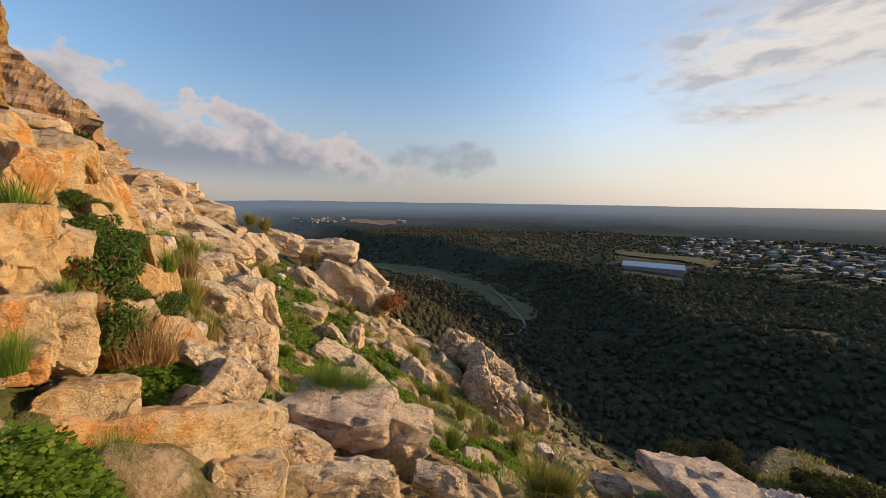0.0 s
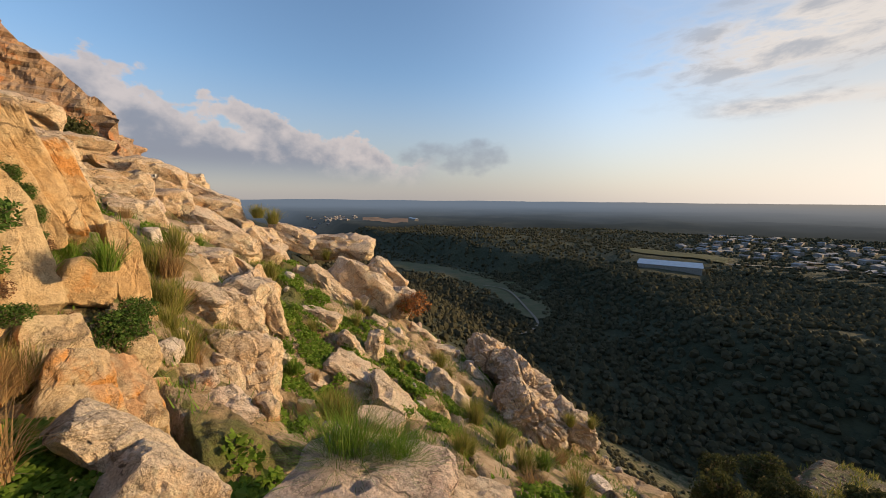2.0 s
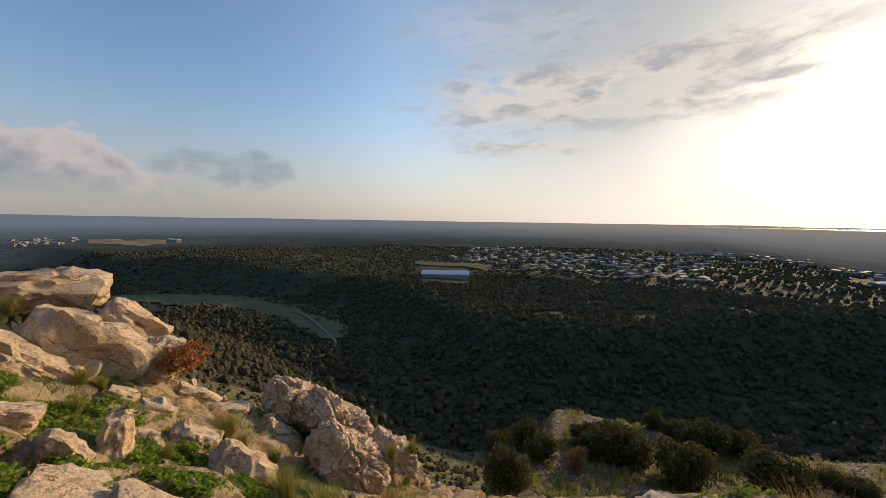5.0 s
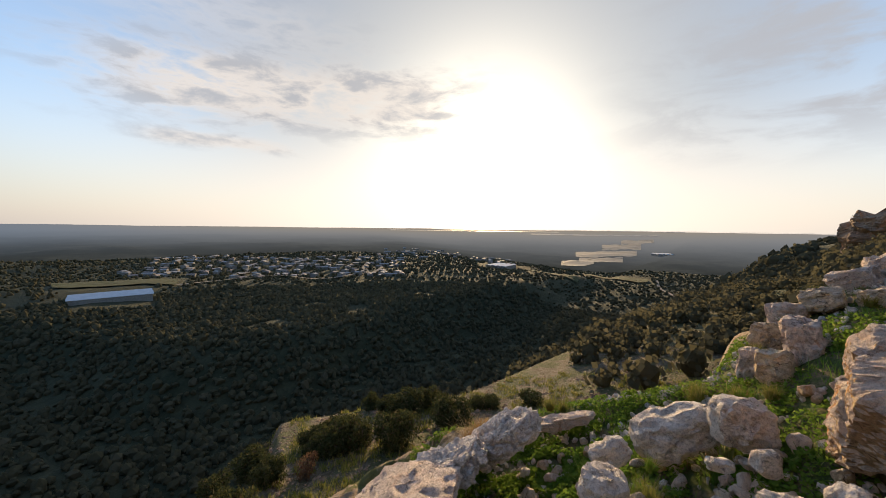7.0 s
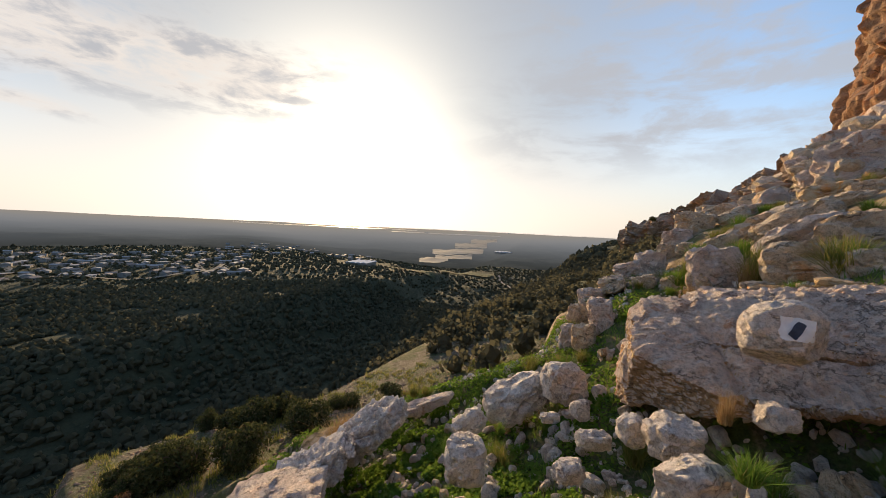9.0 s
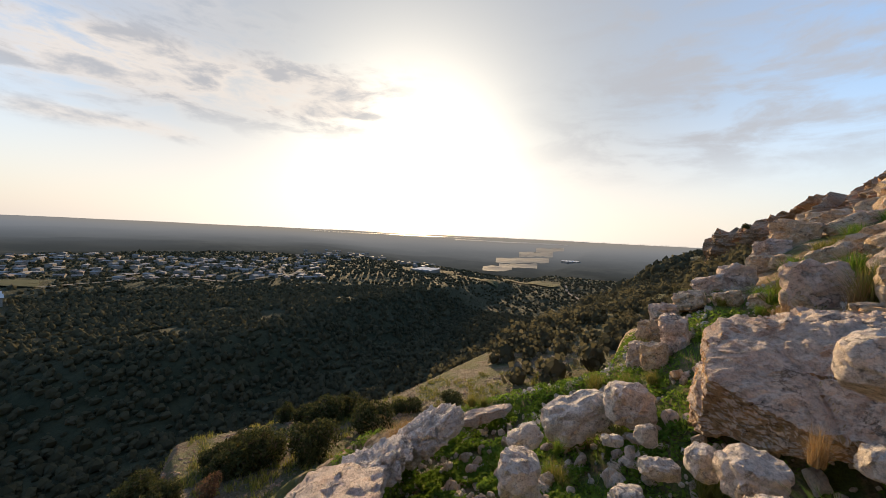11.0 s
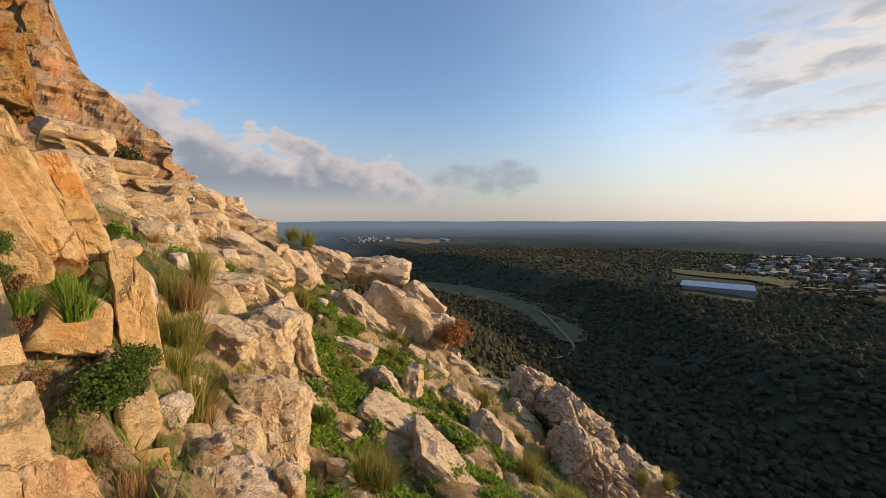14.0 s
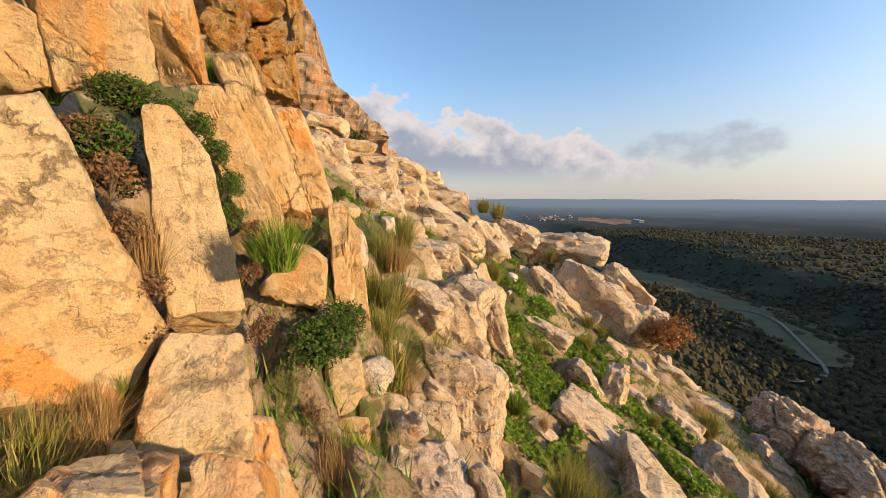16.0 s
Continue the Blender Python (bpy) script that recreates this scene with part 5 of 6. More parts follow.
def woods(name, count, dmin, dmax, rmin, rmax, shape, sprays, label, seed, az0=-34.0, az1=128.0, bias=0.6):
    rng = random.Random(seed)
    pts, tris = shape
    variants = []
    for _ in range(12):
        variants.append([tuple(c * (1 + 0.34 * rng.uniform(-1, 1)) for c in p) for p in pts])
    verts, faces = [], []
    for _ in range(count):
        az, dist = rng.uniform(az0, az1), dmin + (dmax - dmin) * rng.random() ** bias
        x, y = dist * math.sin(radians(az)), 3.0 + dist * math.cos(radians(az))
        z = land(x, y)
        if (az < -12 and (dist < 75 or (dist < 330 and z > -20))) or (az > 18 and dist < (19 if az > 86 else 44)):
            continue
        if az > 104 and (dist < 22 or z > 1):
            continue
        if dist < 700 and noise.noise((x / 45, y / 45, 3)) < -0.5:
            continue
        if in_meadow(az, dist):
            continue
        if 27 < az < 60 and 670 < dist < 1120 and rng.random() < 0.2:
            continue
        if any(a0 < az < a1 and d0 < dist < d1 for a0, a1, d0, d1 in CLEAR):
            continue
        r = rng.uniform(rmin, rmax) * (0.75 + 0.5 * rng.random())
        h = r * rng.uniform(0.7, 1.25)
        k = len(verts)
        many = 36 if dist < 75 else 22 if dist < 130 else 8
        many = min(sprays, many)
        core = 0.6 if many > 20 else 0.82 if sprays else 1.0
        verts += [(x + px * r * core, y + py * r * core, z + h * 0.5 + pz * h * core) for px, py, pz in rng.choice(variants)]
        faces += [(a + k, b + k, c + k) for a, b, c in tris]
        for _ in range(many):
            d = Vector((rng.gauss(0, 1), rng.gauss(0, 1), rng.gauss(0.5, 0.8))).normalized()
            f = rng.uniform(0.6, 1.08)
            q = Vector((x + d.x * r * f, y + d.y * r * f, z + h * 0.5 + d.z * h * f))
            n = (d + Vector((rng.gauss(0, 0.5), rng.gauss(0, 0.5), rng.gauss(0, 0.5)))).normalized()
            e = Matrix.Rotation(rng.uniform(0, 6.283), 3, n) @ n.orthogonal().normalized() * r * rng.uniform(0.16, 0.34) * (0.75 if many > 20 else 1.0)
            f = n.cross(e)
            k = len(verts)
            verts += [tuple(q - e), tuple(q + f), tuple(q + e), tuple(q - f)]
            faces.append((k, k + 1, k + 2, k + 3))
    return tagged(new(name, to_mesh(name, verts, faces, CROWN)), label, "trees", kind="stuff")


CLEAR = [(20, 28, 520, 650), (19, 31, 650, 765), (72, 80, 930, 1080), (84, 97, 1290, 1900), (79.5, 87.5, 805, 885), (87.5, 96.5, 955, 1095), (-21, -13.5, 1400, 1720), (-15, -11, 1500, 1640)]
woods("hillside_scrub", 5400, 22, 240, 0.5, 1.5, ICO, 36, "dark evergreen scrub covering the steep hillside", 5, -34, 128, 0.75)
woods("hillside_scrub", 2600, 36, 260, 0.5, 1.5, ICO, 36, "grey-green scrub on the steep slope below the cliff", 15, 82, 126, 0.7)
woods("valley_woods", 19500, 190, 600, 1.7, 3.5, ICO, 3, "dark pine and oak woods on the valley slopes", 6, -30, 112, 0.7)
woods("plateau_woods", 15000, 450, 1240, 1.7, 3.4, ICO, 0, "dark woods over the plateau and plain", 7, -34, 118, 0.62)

# ---------------------------------------------------------------- plants
def blade_mesh(name, seed, count, height, spread, width, mat, droop=0.5):
    rng = random.Random(seed)
    verts, faces = [], []
    for _ in range(count):
        a, lean = rng.uniform(0, 6.283), abs(rng.gauss(0, 0.5))
        h, w = height * rng.uniform(0.5, 1.1), width * rng.uniform(0.6, 1.3)
        r0 = spread * 0.35 * math.sqrt(rng.random())
        b = rng.uniform(0, 6.283)
        bx, by = r0 * math.cos(b), r0 * math.sin(b)
        sx, sy = -math.sin(a) * w, math.cos(a) * w
        base = len(verts)
        for n in range(4):
            f = n / 3
            out = lean * (f + droop * f * f) * h * 0.75
            zz = h * (f - droop * 0.35 * lean * f * f)
            k = 1 - f * 0.85
            px, py = bx + math.cos(a) * out, by + math.sin(a) * out
            verts += [(px - sx * k, py - sy * k, zz - 0.03), (px + sx * k, py + sy * k, zz - 0.03)]
        for n in range(3):
            q = base + 2 * n
            faces.append((q, q + 1, q + 3, q + 2))
    return to_mesh(name, verts, faces, mat)


TUFTS = {}
for n in range(4):
    TUFTS["mixed", n] = blade_mesh("tussock", n, 420, 1.0, 0.6, 0.013, GRASS, 0.6)
    TUFTS["green", n] = blade_mesh("tussock", 10 + n, 360, 1.0, 0.65, 0.016, GREEN_GRASS, 0.5)
    TUFTS["dry", n] = blade_mesh("tussock", 20 + n, 330, 1.0, 0.8, 0.009, STRAW, 0.9)


TUFTS["close"] = blade_mesh("tussock", 41, 1500, 1.0, 0.7, 0.0055, GREEN_GRASS, 0.55)


def tussock(x, y, z, h, wide=1.0, kind="mixed"):
    close = kind != "dry" and -0.75 < x < 0.9 and 2.0 < y < 4.6
    ob = new("grass_tussock", TUFTS["close"] if close else TUFTS[kind, int(abs(x * 13 + y * 29)) % 4])
    ob.matrix_world = pose(x, y, z, 0, 0, (x * 911 + y * 377) % 360) @ Matrix.Diagonal((h * wide, h * wide, h, 1))
    words = {"mixed": "tussock of green and straw-coloured wild grass among rocks", "green": "tuft of fresh green grass rooted between stones", "dry": "clump of dry brown grass stalks between rocks"}
    return tagged(ob, words[kind], "grass", "grass tussocks on the slope")


def leaf_cloud(rng, lobes, count, leaf, flat=0.0):
    """Leaves laid over the outside of several lobes (x, y, z, r)."""
    verts, faces = [], []
    weights = [l[3] ** 2 for l in lobes]
    for _ in range(count):
        lx, ly, lz, lr = rng.choices(lobes, weights)[0]
        d = Vector((rng.gauss(0, 1), rng.gauss(0, 1), rng.gauss(0.25, 1))).normalized()
        p = Vector((lx, ly, lz)) + d * lr * (rng.uniform(0.62, 1.08))
        t = Vector((rng.gauss(0, 1), rng.gauss(0, 1), rng.gauss(0, 1)))
        n = (d * (0.7 + flat) + t * 0.6).normalized()
        u = n.orthogonal().normalized()
        u = Matrix.Rotation(rng.uniform(0, 6.283), 3, n) @ u
        w = n.cross(u)
        s = leaf * rng.uniform(0.6, 1.3)
        k = len(verts)
        verts += [tuple(p - u * s), tuple(p + w * s * 0.45), tuple(p + u * s), tuple(p - w * s * 0.45)]
        faces.append((k, k + 1, k + 2, k + 3))
    return verts, faces


def twig(verts, faces, a, b, ra, rb):
    a, b = Vector(a), Vector(b)
    d = (b - a).normalized()
    u = d.orthogonal().normalized()
    w = d.cross(u)
    k = len(verts)
    for p, r in ((a, ra), (b, rb)):
        for n in range(5):
            c = 6.283 * n / 5
            verts.append(tuple(p + (u * math.cos(c) + w * math.sin(c)) * r))
    for n in range(5):
        m = (n + 1) % 5
        faces.append((k + n, k + m, k + 5 + m, k + 5 + n))


def shrub_meshes(seed, leaf, count, mat, tall=1.0, lobes_n=9):
    """A bush one metre wide: stems and foliage."""
    rng = random.Random(seed)
    lobes, sv, sf = [], [], []
    for n in range(lobes_n):
        a, r = rng.uniform(0, 6.283), 0.34 * math.sqrt(rng.random())
        z = (0.10 + 0.42 * rng.random() * (1 - r)) * tall
        lobes.append((r * math.cos(a), r * math.sin(a), z, rng.uniform(0.13, 0.24)))
    for lx, ly, lz, lr in lobes:
        mid = (lx * 0.4 + rng.uniform(-0.04, 0.04), ly * 0.4 + rng.uniform(-0.04, 0.04), lz * 0.5)
        twig(sv, sf, (0, 0, -0.08), mid, 0.03, 0.018)
        twig(sv, sf, mid, (lx, ly, lz), 0.018, 0.006)
        for _ in range(6):
            e = Vector((rng.gauss(0, 1), rng.gauss(0, 1), rng.gauss(0.2, 1))).normalized() * lr * 0.9
            twig(sv, sf, (lx, ly, lz), (lx + e.x, ly + e.y, lz + e.z), 0.007, 0.002)
    lv, lf = leaf_cloud(rng, lobes, count, leaf)
    return to_mesh("stem", sv, sf, BARK), to_mesh("foliage", lv, lf, mat)


BUSHES = {"leafy": [shrub_meshes(s, 0.032, 2600, SHRUB, 0.9, 13) for s in (1, 2, 3)], "olive": [shrub_meshes(s, 0.035, 3800, OLIVE, 0.95, 18) for s in (4, 5, 6)],
          "dead": [shrub_meshes(s, 0.035, 900, DEAD, 0.9, 12) for s in (8, 9)],
          "rusty": [shrub_meshes(s, 0.03, 700, RED_TWIG, 0.8) for s in (7,)]}


def shrub(x, y, z, wide, tall=1.0, kind="leafy", label="", rx=0, ry=0):
    root = new("shrub")
    root.matrix_world = pose(x, y, z, rx, ry, (x * 713 + y * 199) % 360) @ Matrix.Diagonal((wide, wide, wide * tall, 1))
    stems, leaves = BUSHES[kind][int(abs(x * 17 + y * 5)) % len(BUSHES[kind])]
    part("stem", stems, root)
    part("foliage", leaves, root)
    words = {"leafy": "dark green leafy shrub rooted in a rock crack", "olive": "dense olive-green bush on the stony terrace", "dead": "tangle of dead brown twigs hanging in a rock cleft", "rusty": "rust-red dry twiggy shrub on a boulder's edge"}
    return tagged(root, label or words[kind], "shrub", "shrubs on the hillside")


def herb_patch(verts, faces, rng, x, y, rad, count, leaf, tall):
    for _ in range(count):
        a, r = rng.uniform(0, 6.283), rad * math.sqrt(rng.random())
        px, py = x + r * math.cos(a), y + r * math.sin(a) * 0.8
        if noise.noise((px * 3.1, py * 3.1, 5)) < -0.18:
            continue
        pz = top_of(px, py) + rng.uniform(0.0, tall)
        n = Vector((rng.gauss(0.3, 0.9), rng.gauss(0.05, 0.9), 1)).normalized()
        u = Matrix.Rotation(rng.uniform(0, 6.283), 3, n) @ n.orthogonal().normalized()
        w, s = n.cross(u), leaf * rng.uniform(0.5, 1.25)
        p, k = Vector((px, py, pz)), len(verts)
        verts += [tuple(p - u * s), tuple(p + w * s * 0.8 - n * s * 0.2), tuple(p + u * s), tuple(p - w * s * 0.8 - n * s * 0.2)]
        faces += [(k, k + 1, k + 2, k + 3)]


def herbs(rows, leaf=0.02, tall=0.07, dense=900, seed=3):
    verts, faces, rng = [], [], random.Random(seed)
    for x, y, rad in rows:
        herb_patch(verts, faces, rng, x, y, rad, int(dense * rad * rad * 3.14), leaf, tall)
    return tagged(new("herb_cover", to_mesh("herb_cover", verts, faces, HERB)), "low bright green herbs and clover between the rocks", "herbs", kind="stuff")


tussock(-0.41, 2.74, 1.02, 0.19, 0.95, "mixed")
tussock(-0.32, 4.17, 0.56, 0.25, 1.5, "mixed")
tussock(-0.12, 4.22, 0.52, 0.21, 1.4, "mixed")
tussock(1.28, 4.32, -0.22, 0.30, 1.3, "mixed")
tussock(1.44, 4.31, -0.19, 0.23, 1.2, "mixed")
tussock(-2.20, 5.65, 0.39, 0.27, 0.9, "mixed")
tussock(-0.71, 3.13, 1.27, 0.25, 1.0, "dry")
tussock(-0.67, 3.22, 1.23, 0.21, 1.0, "dry")
tussock(-1.02, 2.99, 1.87, 0.20, 1.0, "green")
tussock(0.04, 8.20, -1.72, 0.38, 0.9, "mixed")
tussock(0.47, 7.47, -1.62, 0.33, 0.9, "mixed")
tussock(0.10, 6.39, -0.98, 0.23, 1, "mixed")
tussock(0.59, 4.36, 0.10, 0.17, 1, "green")
tussock(0.02, 6.20, -0.86, 0.30, 0.9, "mixed")
tussock(-1.60, 4.26, 1.43, 0.17, 1, "green")
tussock(-0.77, 2.94, 1.58, 0.11, 0.8, "green")
tussock(-0.49, 2.58, 1.50, 0.12, 1, "green")
tussock(-3.08, 5.85, 1.04, 0.34, 1.2, "mixed")
tussock(-2.51, 5.46, 0.78, 0.32, 1.2, "mixed")
tussock(-2.10, 5.10, 0.50, 0.34, 1.2, "mixed")
tussock(-2.29, 5.18, 0.70, 0.28, 1.2, "mixed")
tussock(-2.09, 5.16, 0.45, 0.28, 1.2, "dry")
tussock(-2.62, 5.39, 0.90, 0.25, 1.2, "mixed")
tussock(-2.92, 5.88, 1.01, 0.36, 0.9, "dry")
tussock(-3.11, 6.16, 1.17, 0.33, 1, "mixed")
tussock(-2.81, 5.24, 1.25, 0.29, 0.8, "mixed")
tussock(-2.32, 4.48, 1.35, 0.15, 1, "green")
tussock(-2.53, 4.76, 1.36, 0.17, 1, "green")
tussock(-1.49, 3.70, 1.10, 0.16, 1, "mixed")
tussock(-1.53, 3.77, 1.08, 0.15, 1, "dry")
tussock(-1.88, 3.98, 1.39, 0.28, 0.5, "dry")
tussock(-2.87, 4.52, 2.31, 0.16, 0.8, "green")
tussock(-2.20, 3.82, 1.95, 0.11, 1.2, "green")
tussock(-2.32, 4.16, 1.86, 0.09, 1, "green")
tussock(-1.87, 4.49, 0.59, 0.15, 1.0, "green")
tussock(-1.73, 4.56, 0.48, 0.17, 1.1, "green")
tussock(-1.65, 4.43, 0.54, 0.20, 1, "dry")
tussock(-1.66, 4.57, 0.41, 0.17, 1.1, "green")
tussock(-3.54, 6.82, 0.92, 0.17, 1.2, "mixed")
tussock(-3.14, 7.83, 0.53, 0.35, 0.9, "mixed")
tussock(-1.47, 6.34, -0.65, 0.31, 1.1, "mixed")
tussock(-1.63, 6.27, -0.65, 0.27, 1.1, "dry")
tussock(-1.77, 6.54, -0.36, 0.15, 1, "dry")
tussock(-1.99, 6.33, -0.35, 0.22, 1, "dry")
tussock(-0.78, 9.84, -1.69, 0.36, 1, "mixed")
tussock(-1.14, 6.87, -0.77, 0.29, 1, "mixed")
tussock(-1.02, 6.88, -0.78, 0.23, 1, "mixed")
tussock(-3.83, 6.87, 1.24, 0.21, 1, "mixed")
tussock(-4.17, 6.89, 1.34, 0.16, 1, "green")
tussock(-1.76, 3.87, 1.11, 0.09, 1, "green")
tussock(-1.65, 3.82, 1.09, 0.13, 0.8, "dry")
tussock(-1.15, 3.47, 1.20, 0.14, 1.2, "dry")
tussock(-1.17, 3.52, 1.17, 0.15, 1.2, "dry")
tussock(-1.22, 3.60, 1.16, 0.15, 1.2, "dry")
tussock(-1.27, 3.68, 1.10, 0.19, 1, "mixed")
tussock(-1.16, 3.47, 1.26, 0.17, 1, "mixed")
tussock(-1.23, 3.56, 1.19, 0.18, 1, "dry")
tussock(-1.31, 5.98, -0.43, 0.29, 1.2, "mixed")
tussock(-1.16, 6.01, -0.48, 0.27, 1.2, "mixed")
tussock(0.07, 7.96, -1.65, 0.37, 1, "mixed")
tussock(-0.83, 9.79, -1.69, 0.32, 1, "mixed")
tussock(-0.94, 10.14, -1.65, 0.28, 1, "dry")
tussock(-4.95, 10.67, 1.21, 0.39, 1.2, "mixed")
tussock(-5.50, 10.91, 1.33, 0.36, 1.4, "mixed")
tussock(-3.97, 11.36, 0.26, 0.31, 1, "mixed")
tussock(-3.08, 7.73, 0.31, 0.31, 1, "mixed")
tussock(1.74, 9.12, -2.27, 0.26, 1, "mixed")
tussock(2.15, 9.29, -2.38, 0.25, 1, "mixed")
tussock(-1.72, 10.81, -0.84, 0.37, 1, "mixed")
tussock(5.16, 3.91, -0.57, 0.19, 1.2, "mixed")
tussock(1.33, 2.10, 0.98, 0.12, 1.5, "green")
tussock(1.90, 1.78, 0.95, 0.22, 0.6, "dry")
tussock(4.82, 4.97, -1.18, 0.33, 1.3, "dry")
tussock(4.94, 4.84, -1.06, 0.30, 1.3, "dry")
tussock(3.78, 2.04, 0.36, 0.19, 0.8, "green")
tussock(3.23, 2.87, 0.03, 0.13, 0.8, "green")
shrub(-0.87, 3.14, 1.57, 0.35, 1.2, "leafy")
shrub(-0.79, 3.08, 1.36, 0.31, 1.1, "leafy")
shrub(-0.99, 3.20, 1.75, 0.23, 1, "leafy")
shrub(-2.01, 3.94, 1.76, 0.25, 1.0, "leafy")
shrub(-2.03, 4.01, 1.93, 0.22, 0.9, "leafy")
shrub(-2.03, 4.15, 1.87, 0.18, 0.9, "leafy")
shrub(-2.03, 4.20, 1.78, 0.17, 1.0, "leafy")
shrub(-2.06, 4.25, 1.66, 0.17, 1.1, "leafy")
shrub(-2.09, 4.29, 1.54, 0.16, 1.1, "leafy")
shrub(-2.02, 4.07, 1.91, 0.17, 0.8, "leafy")
shrub(-2.06, 3.89, 1.81, 0.19, 0.8, "leafy")
shrub(-2.07, 3.92, 1.66, 0.24, 1.0, "leafy")
shrub(-1.89, 3.91, 1.67, 0.23, 1, "dead")
shrub(-1.88, 3.93, 1.51, 0.22, 1, "dead")
shrub(-1.85, 3.95, 1.35, 0.19, 1, "dead")
shrub(-1.80, 3.96, 1.24, 0.13, 1, "dead")
shrub(-1.96, 3.88, 1.82, 0.15, 1, "dead")
shrub(-2.18, 4.38, 1.28, 0.15, 1.2, "dead")
shrub(-2.10, 4.39, 1.03, 0.18, 1.1, "dead")
shrub(-2.24, 4.43, 1.48, 0.13, 1.2, "dead")
shrub(-1.88, 4.49, 0.69, 0.17, 1, "dead")
shrub(-1.87, 6.13, -0.34, 0.23, 0.8, "dead")
shrub(-2.05, 4.60, 0.87, 0.36, 1.05, "leafy")
shrub(-2.07, 4.75, 0.96, 0.26, 1.2, "leafy")
shrub(-2.09, 4.51, 0.86, 0.21, 0.9, "leafy")
shrub(-2.06, 4.66, 0.96, 0.22, 1, "leafy")
shrub(-3.68, 5.80, 1.64, 0.20, 1.2, "leafy")
shrub(-1.18, 3.48, 1.67, 0.28, 1.0, "leafy")
shrub(-1.24, 3.45, 1.76, 0.26, 1.0, "leafy")
shrub(-1.22, 3.56, 1.68, 0.24, 1.0, "leafy")
shrub(-1.16, 3.47, 1.54, 0.26, 1.0, "leafy")
shrub(-1.17, 3.42, 1.60, 0.23, 1.0, "leafy")
shrub(-1.13, 3.44, 1.45, 0.23, 0.9, "leafy")
shrub(-1.20, 3.61, 1.39, 0.15, 0.8, "leafy")
shrub(-12.30, 11.90, 3.15, 1.75, 1.1, "olive")
shrub(-13.50, 12.00, 3.75, 1.25, 1.1, "olive")
shrub(-1.43, 10.78, -0.82, 1.04, 1.0, "rusty")
shrub(-1.72, 10.83, -0.78, 0.74, 1.0, "rusty")
shrub(52.85, -24.62, 4.49, 1.00, 1, "olive")
tussock(3.53, -0.45, 1.71, 0.44, 1.2, "mixed")
tussock(3.73, -0.53, 1.71, 0.35, 1.0, "mixed")
tussock(3.50, -0.54, 1.76, 0.34, 1.0, "green")
tussock(4.20, -0.17, 1.51, 0.44, 0.8, "mixed")
tussock(4.21, -0.08, 1.46, 0.40, 0.7, "dry")
tussock(4.37, -0.42, 1.64, 0.38, 0.8, "mixed")
tussock(5.29, -0.84, 1.74, 0.33, 1.1, "green")
tussock(5.77, -0.49, 1.61, 0.36, 1.1, "green")
tussock(5.26, -0.09, 1.40, 0.36, 1.0, "mixed")
tussock(5.28, 0.01, 1.32, 0.25, 1.6, "green")
tussock(6.80, -1.72, 2.07, 0.25, 1.6, "mixed")
tussock(6.89, -2.00, 2.22, 0.32, 1.3, "green")
tussock(6.68, -1.42, 1.99, 0.25, 1.5, "mixed")
tussock(7.80, -3.18, 2.60, 0.26, 1.6, "green")
tussock(7.64, -3.36, 2.72, 0.21, 1.6, "mixed")
tussock(5.57, -0.02, 1.29, 0.23, 1.6, "green")
tussock(3.51, -0.02, 1.47, 0.19, 1.3, "green")
tussock(6.33, 0.54, 1.13, 0.20, 1.6, "mixed")
tussock(5.79, 0.36, 1.17, 0.16, 1.6, "mixed")
tussock(4.59, 0.32, 1.19, 0.25, 1.1, "dry")
tussock(5.16, 0.23, 1.18, 0.13, 1.6, "green")
tussock(6.99, -4.35, 3.21, 0.25, 1.2, "mixed")
tussock(8.90, -5.52, 3.46, 0.19, 1.6, "mixed")
tussock(4.38, -0.64, 1.77, 0.14, 1.1, "mixed")
tussock(4.86, -2.11, 2.49, 0.18, 1.6, "green")
tussock(4.86, -1.91, 2.37, 0.10, 1.6, "green")
tussock(5.52, 1.47, 0.42, 0.23, 1.2, "mixed")
tussock(4.45, 1.69, 0.36, 0.17, 1.2, "mixed")
tussock(4.70, 1.86, 0.18, 0.18, 1.6, "dry")
tussock(5.80, 1.05, 0.81, 0.18, 1.5, "green")
shrub(8.44, 15.40, -9.30, 1.95, 1.47, "olive")
shrub(11.46, 17.01, -9.99, 1.77, 1.15, "olive")
shrub(12.73, 15.84, -10.01, 1.48, 1.40, "dead")
shrub(15.82, 16.03, -10.55, 3.02, 1.09, "olive")
shrub(22.81, 19.28, -12.17, 1.64, 1.26, "olive")
shrub(17.01, 13.54, -10.41, 2.91, 1.26, "olive")
shrub(21.90, 15.64, -11.50, 2.93, 1.08, "olive")
shrub(23.94, 14.86, -11.72, 1.98, 1.41, "olive")
shrub(20.83, 11.82, -10.73, 3.11, 1.09, "olive")
shrub(24.72, 11.12, -11.24, 1.66, 0.94, "olive")
shrub(12.23, 19.25, -10.48, 2.17, 0.85, "olive")
shrub(10.09, 18.82, -10.09, 1.65, 0.94, "olive")
shrub(15.72, 18.40, -10.88, 1.91, 1.01, "olive")
shrub(25.20, 10.41, -11.24, 1.84, 0.83, "olive")
shrub(17.34, 18.52, -11.15, 1.86, 1.08, "olive")
shrub(22.52, 17.55, -11.85, 2.00, 1.08, "olive")
shrub(16.84, 16.42, -10.78, 2.32, 1.08, "olive")
shrub(15.32, 16.35, -10.55, 1.66, 1.15, "olive")
shrub(14.67, 17.11, -10.53, 1.82, 1.01, "olive")
shrub(25.98, 7.71, -10.74, 2.28, 0.70, "olive")
